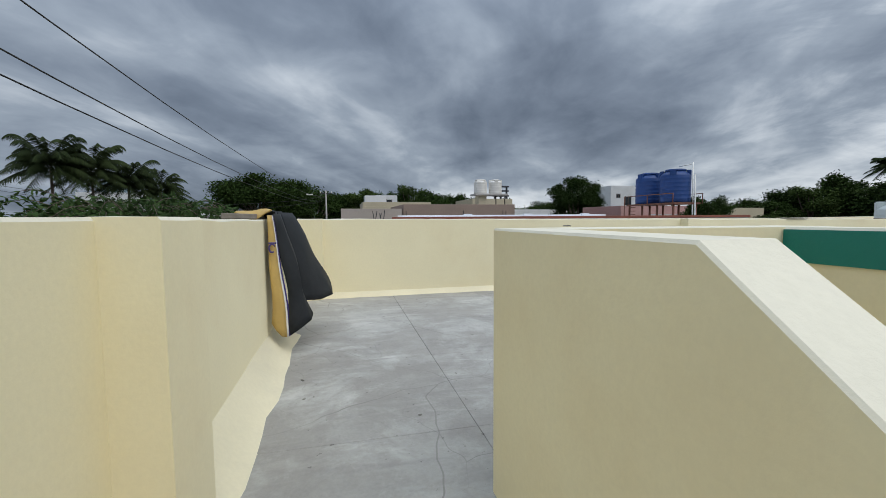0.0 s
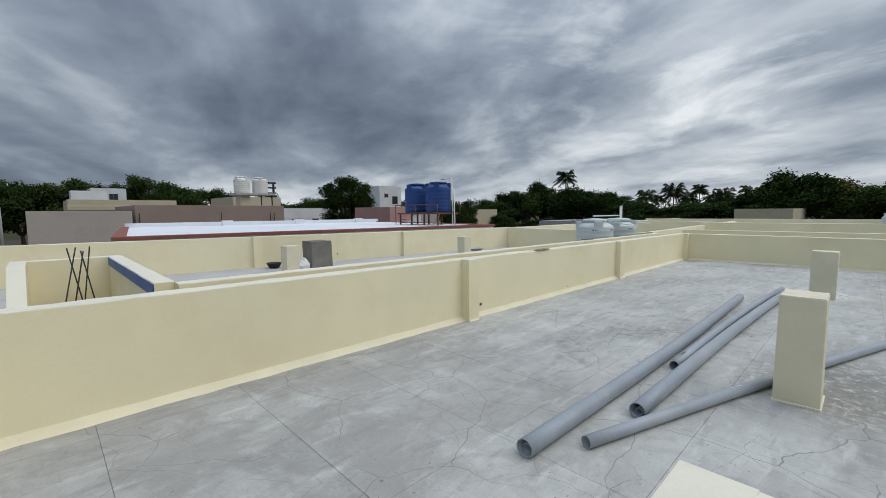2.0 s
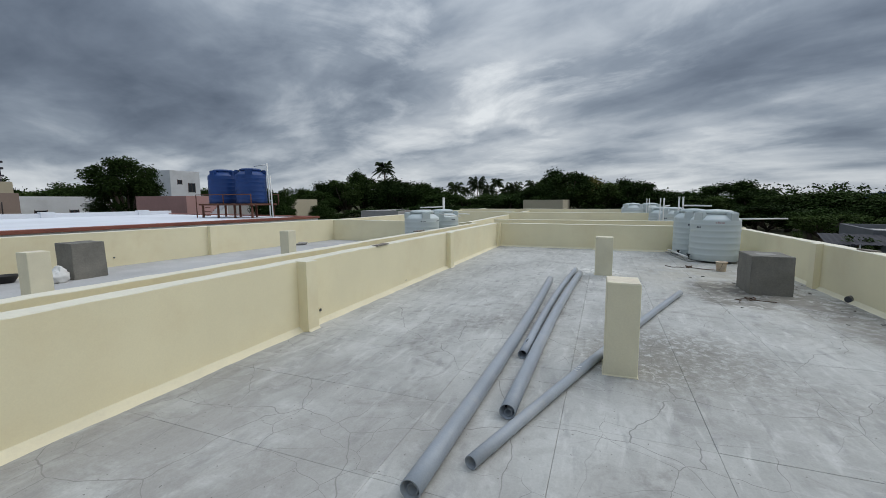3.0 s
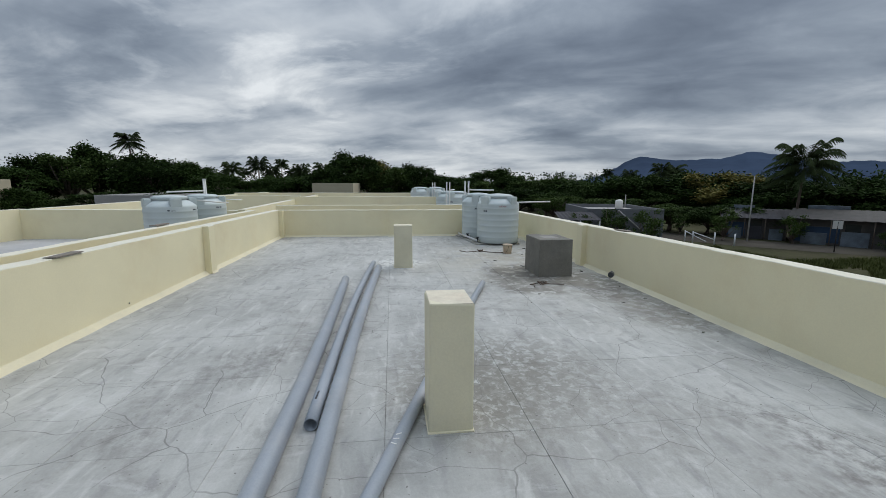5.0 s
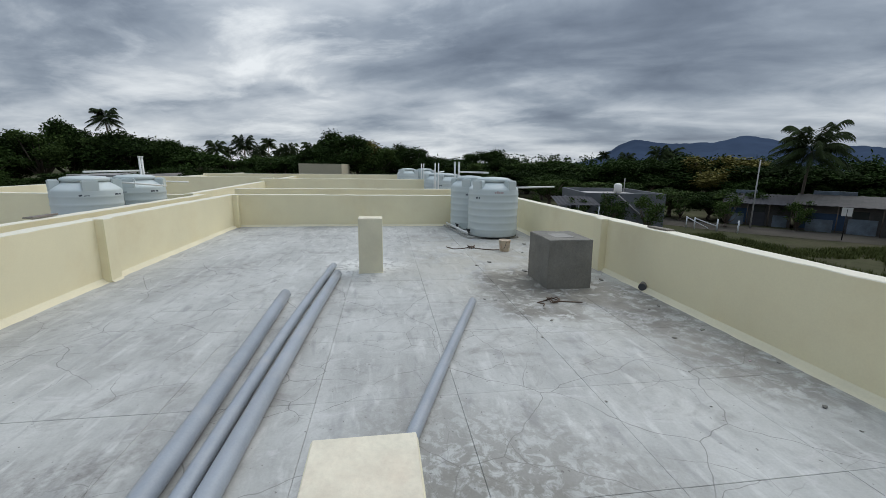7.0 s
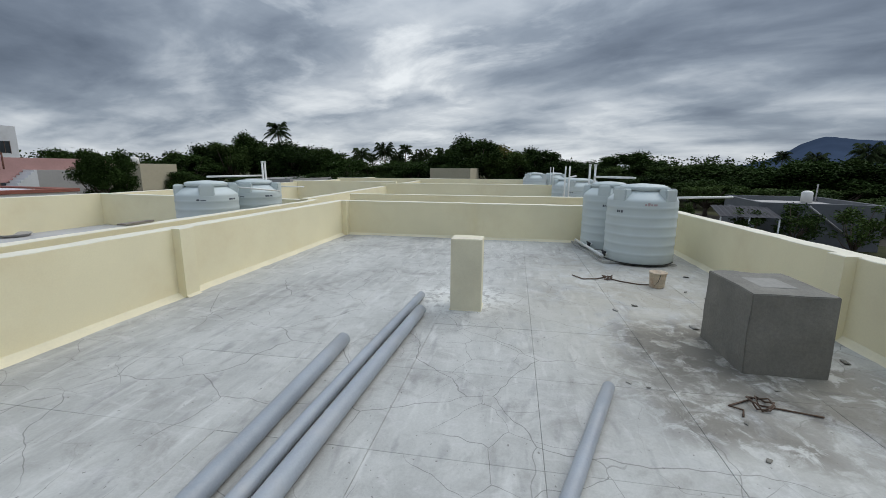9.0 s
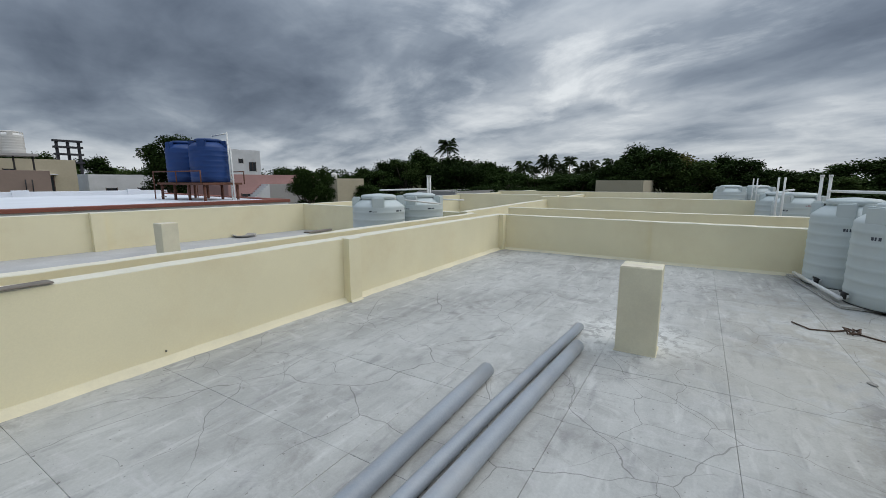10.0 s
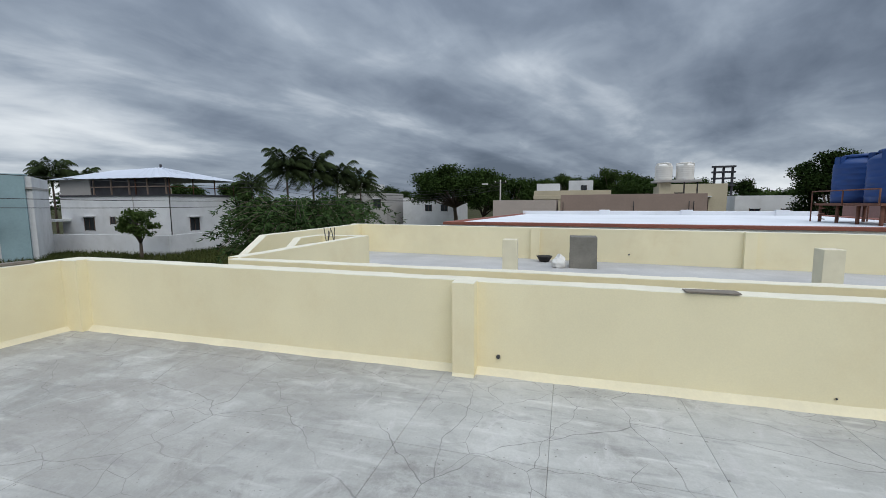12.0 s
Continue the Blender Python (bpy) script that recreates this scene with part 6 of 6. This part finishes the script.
# a lower second row in front, and shrubs that hide the trunks
for b in range(-66, 44, 4):
    k = rt.choice((0, 1, 1, 2))
    place(broad[k], *C9, b + rt.uniform(-1, 1), rt.uniform(60, 70) if b < -10 else rt.uniform(70, 78), rt.uniform(-1.6, -0.4), heights[k], squash=rt.uniform(0.8, 1.1))
for b, d, e in ((-41.6, 44, -2.2), (-47.9, 45.5, -2.7), (-55.2, 42.5, -3.9), (-34, 43, -2.8), (-36, 50, -2.4), (-40, 49, -2.2), (-43, 51, -2.0), (-46.5, 50, -2.6), (-30, 50, -1.8), (-26, 55, -1.7), (-22, 56, -1.6), (-51, 53, -2.2), (-57, 52, -2.0), (-37.2, 47, -3.0), (-20, 46, -3.3), (-62, 50, -2), (-29.6, 35.5, -2.5), (-33.8, 36, -2.4), (-25.6, 34.5, -3.3)):
    if b == -41.6:
        settle(shrub, *C5, b, d, e, 5.2)
    elif d < 48:
        place(shrub, *C5, b, d, e, 5.2)
    else:
        place(broad[rt.choice((1, 2))], *C5, b, d, e, 8.6, squash=rt.uniform(0.55, 0.8), label="bushy green tree among the low houses")
# palms: single tall one, the row, those over the west trees, the near one by the road
settle(palms[0], *C9, 30.7, 92, 4.9, 13.8)
settle(palms[2], *C9, 17.6, 98, 2.8, 10.2)
for b, d, e, k in ((20.6, 98, 2.2, 1), (19.3, 100, 1.6, 0), (16.2, 102, 1.9, 1), (14.9, 97, 2.7, 0), (13.5, 100, 1.8, 1), (12.4, 98, 2.1, 2), (9.8, 96, 2.3, 1), (-29, 100, 1.7, 0), (-31.5, 96, 1.5, 1), (-35.3, 92, 2.2, 2), (-37.0, 94, 2.0, 1)):
    if (b, k) == (20.6, 1):
        settle(palms[1], *C9, b, d, e, 9.6)
    else:
        place(palms[k], *C9, b, d, e, (13.9, 9.6, 10.2)[k])
settle(palms[4], 3.2, 1.6, -48.2, 49, 3.7, 11.2)
settle(palms[3], *C12, 126.8, 42, 6.7, 14.6)
for b, d, e, k in ((123.6, 43, 6.4, 3), (120.6, 44, 5.3, 3), (117.6, 45, 4.3, 3), (149.4, 66, 4.4, 3), (147.2, 68, 3.7, 3), (131.0, 58, 3.6, 3)):
    place(palms[k], *C12, b, d, e, 14.6)
# north side
settle(umbrella, *C12, 104.6, 66, 4.75, 9.6)
for b, d, e, k in ((97.5, 84, 3.6, 0), (94.5, 88, 3.3, 1), (91, 86, 4.3, 2), (88.5, 90, 3.2, 0), (84.1, 92, 5.0, 2), (81.3, 88, 3.5, 1), (78, 100, 3.0, 0), (75, 100, 2.6, 1), (71.5, 104, 2.4, 0), (113, 90, 2.2, 0), (117, 84, 2.0, 1), (108, 92, 2.0, 2), (101, 95, 3.0, 0), (86.2, 94, 3.4, 1)):
    place(broad[k], *C12, b, d, e, heights[k], squash=rt.uniform(1.1, 1.35))
settle(round_tree, *C1, 58.6, 56, 5.0, 9.6)
place(round_tree, *C9, 48.8, 40, 2.0, 9.6, squash=0.62, label="rounded bright green tree before the low houses")
place(round_tree, *C9, 42.2, 48, -0.4, 9.6, squash=0.72, label="low rounded bush by the small house")
settle(small_tree, *C12, 142.7, 46, -0.4, 4.4)
for b, d, e in ((156, 70, 2), (152, 80, 1.8), (145, 90, 2.2), (138, 92, 2.4), (133, 90, 2.6), (160, 70, 2.0)):
    place(broad[rt.choice((0, 1, 2))], *C12, b, d, e, 8.8, squash=1.1)


def feathery_tree(x, y, h, r, seed):
    """A spreading thorn tree: many thin arching boughs with fine hanging leaflets."""
    rnd = random.Random(seed)
    thing = tagged(empty("thorn_tree", x, y, GZ), "wide feathery green thorn tree beside the lane", "tree", "trees")
    bm = bmesh.new()
    verts, faces = [], []
    for k in range(5):
        a = 6.283 * k / 5
        tube(bm, [(0.15 * math.cos(a), 0.15 * math.sin(a), 0), (0.5 * math.cos(a), 0.5 * math.sin(a), h * 0.25), (r * 0.35 * math.cos(a), r * 0.35 * math.sin(a), h * 0.6)], 0.13, 7, True, 0.05)
    for k in range(250):
        a, e = rnd.uniform(0, 6.283), rnd.random()
        st = Vector((math.cos(a), math.sin(a), 0)) * r * rnd.uniform(0.05, 0.55)
        st.z = h * (0.45 + 0.4 * e)
        out = Vector((math.cos(a + rnd.uniform(-.5, .5)), math.sin(a + rnd.uniform(-.5, .5)), 0))
        L = r * rnd.uniform(0.35, 0.62)
        up = rnd.uniform(0.1, 0.65)
        pts = [st + out * L * t + Vector((0, 0, L * (up * t * 1.6 - (0.55 + up) * t * t))) for t in (0, 0.2, 0.4, 0.6, 0.8, 1.0)]
        tube(bm, pts, 0.022, 4, False, 0.006)
        for i in range(5):
            for _ in range(11):
                p = pts[i].lerp(pts[i + 1], rnd.random())
                d = (out * 0.5 + Vector((rnd.uniform(-1, 1), rnd.uniform(-1, 1), rnd.uniform(-1.0, 0.5)))).normalized()
                s = d.orthogonal().normalized()
                ln, w = rnd.uniform(0.22, 0.48), rnd.uniform(0.025, 0.06)
                j = len(verts)
                verts += [p, p + d * ln * 0.5 + s * w, p + d * ln, p + d * ln * 0.5 - s * w]
                faces.append((j, j + 1, j + 2, j + 3))
    part("trunk", bm, BARK, thing, smooth=True)
    part_mesh("crown", mesh_from("crown", verts, faces, LEAF_FINE), thing)
    return thing


thorn = feathery_tree(-10.2, 23.5, 6.0, 5.2, 5)
put(thorn, -15.0, 31.0, 0.95, 200, 0.9)


def grass_patch(name, region, n, seed, h, label, mat=GRASS):
    rnd = random.Random(seed)
    verts, faces = [], []
    x0, x1, y0, y1 = region
    for _ in range(n):
        x, y = rnd.uniform(x0, x1), rnd.uniform(y0, y1)
        if noise.noise(Vector((x * 0.25, y * 0.25, seed))) < -0.32:
            continue
        for k in range(5):
            a = rnd.uniform(0, 6.283)
            hh = h * rnd.uniform(0.4, 1.3)
            dx, dy = math.cos(a), math.sin(a)
            j = len(verts)
            bx, by = x + rnd.uniform(-.15, .15), y + rnd.uniform(-.15, .15)
            verts += [(bx - dy * 0.03, by + dx * 0.03, GZ), (bx + dy * 0.03, by - dx * 0.03, GZ), (bx + dx * hh * 0.5, by + dy * hh * 0.5, GZ + hh)]
            faces.append((j, j + 1, j + 2))
    return tagged(new(name, mesh_from(name, verts, faces, mat)), label, "grass", kind="stuff")


grass_patch("grass", (8, 25.5, -34, -10), 15000, 3, 0.26, "rough green and straw grass on the open plot")
grass_patch("grass", (25.5, 31, -23, -12), 5000, 6, 0.3, "rough green and straw grass on the open plot")
grass_patch("grass", (-26, -7.5, 6, 40), 12000, 4, 0.35, "rough grass and weeds beside the lane")
grass_patch("grass", (-44, -22, 24, 40), 5000, 5, 0.45, "weeds before the compound wall")


# far woods on the horizon and the hills behind
def far_woods():
    rnd = random.Random(9)
    cents = []
    for k in range(360):
        b = radians(k + rnd.uniform(-.5, .5))
        d = rnd.uniform(170, 260)
        hgt = (0.030 if -70 < k - 360 * (k > 180) < 70 else 0.024) * d * rnd.uniform(0.45, 0.95)
        for q in range(2):
            cents.append(((d * math.cos(b) + rnd.uniform(-3, 3), d * math.sin(b) + rnd.uniform(-3, 3), GZ + 4.0 + hgt * (0.3 + 0.5 * q)), rnd.uniform(2.6, 4.2)))
    v, f = leaf_cloud(cents, 5.5, 1.25, rnd, 0.8)
    ob = new("far_woods", mesh_from("far_woods", v, f, LEAF))
    return tagged(ob, "dark distant woods along the horizon", "woods", kind="stuff")


far_woods()


def hills():
    """A long range of hills beyond the woods, with ridges and spurs."""
    D = 2600
    prof = ((-80, 1.2), (-70, 1.6), (-62, 1.9), (-56, 1.9), (-52.5, 2.45), (-49, 2.35), (-45.5, 3.2), (-43.2, 3.75), (-41.5, 3.3), (-40, 2.95), (-38.6, 3.05), (-37, 2.9), (-35, 3.0), (-33.2, 3.3), (-31.9, 3.5), (-30.6, 3.0), (-29, 2.0), (-27.5, 1.2), (-26, 0.8), (-24, 0.4), (-20, 0.1))
    verts, faces = [], []
    cols, rows = 160, 14
    for i in range(cols + 1):
        b = -80 + 60 * i / cols
        for (b0, e0), (b1, e1) in zip(prof, prof[1:]):
            if b0 <= b <= b1:
                el = e0 + (e1 - e0) * (b - b0) / (b1 - b0)
                break
        el += 0.12 * noise.noise(Vector((b * 1.3, 0, 0))) + 0.10 * noise.noise(Vector((b * 4.1, 3, 0)))
        H = D * math.tan(radians(max(el, 0.02)))
        for j in range(rows + 1):
            t = j / rows
            d = D - 900 * (1 - t) + 60 * noise.noise(Vector((b * 0.8, t * 3, 5)))
            z = GZ + H * t ** 1.25 * (1 + 0.10 * (1 - t) * noise.noise(Vector((b * 0.9, t * 4, 1))))
            x, y = spot(3, 1.7, b, d)
            verts.append((x, y, z))
    for i in range(cols):
        for j in range(rows):
            a = i * (rows + 1) + j
            faces.append((a, a + rows + 1, a + rows + 2, a + 1))
    structure(new("backdrop", mesh_from("backdrop", verts, faces, HILL, smooth=True)), "hills on the horizon with blue-grey haze put into their colour", "hills")


hills()


# ---- screed panels of this terrace ----
def screed():
    floor_ob = structure(empty("floor"), "pale grey cement screed cut into large panels", "floor")
    rnd = random.Random(17)
    xs = [0.22 + 0.97 * k for k in range(-2, 16)]
    ys = [2.245 + 0.955 * k for k in range(-5, 5)]
    regions = ((SX3 - 0.035, XE + 0.05, YS - 0.05, YN + 0.05), (0.22, SX3 - 0.035, SY1 - 0.06, YN + 0.05), (XW - 0.05, 0.22, 1.355, YN + 0.05))
    g = 0.0008
    for x0, x1 in zip(xs, xs[1:]):
        for y0, y1 in zip(ys, ys[1:]):
            for rx0, rx1, ry0, ry1 in regions:
                a0, a1, b0, b1 = max(x0, rx0), min(x1, rx1), max(y0, ry0), min(y1, ry1)
                if a1 - a0 < 0.02 or b1 - b0 < 0.02:
                    continue
                z = rnd.uniform(-0.0012, 0.0012)
                c = 0.0018
                verts = [(a0 + g, b0 + g, -0.014), (a1 - g, b0 + g, -0.014), (a1 - g, b1 - g, -0.014), (a0 + g, b1 - g, -0.014),
                         (a0 + g, b0 + g, z - c), (a1 - g, b0 + g, z - c), (a1 - g, b1 - g, z - c), (a0 + g, b1 - g, z - c),
                         (a0 + g + c, b0 + g + c, z), (a1 - g - c, b0 + g + c, z), (a1 - g - c, b1 - g - c, z), (a0 + g + c, b1 - g - c, z)]
                faces = [(8, 9, 10, 11)]
                for k in range(4):
                    n = (k + 1) % 4
                    faces += [(k, n, 4 + n, 4 + k), (4 + k, 4 + n, 8 + n, 8 + k)]
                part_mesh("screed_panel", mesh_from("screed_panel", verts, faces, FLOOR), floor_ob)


screed()
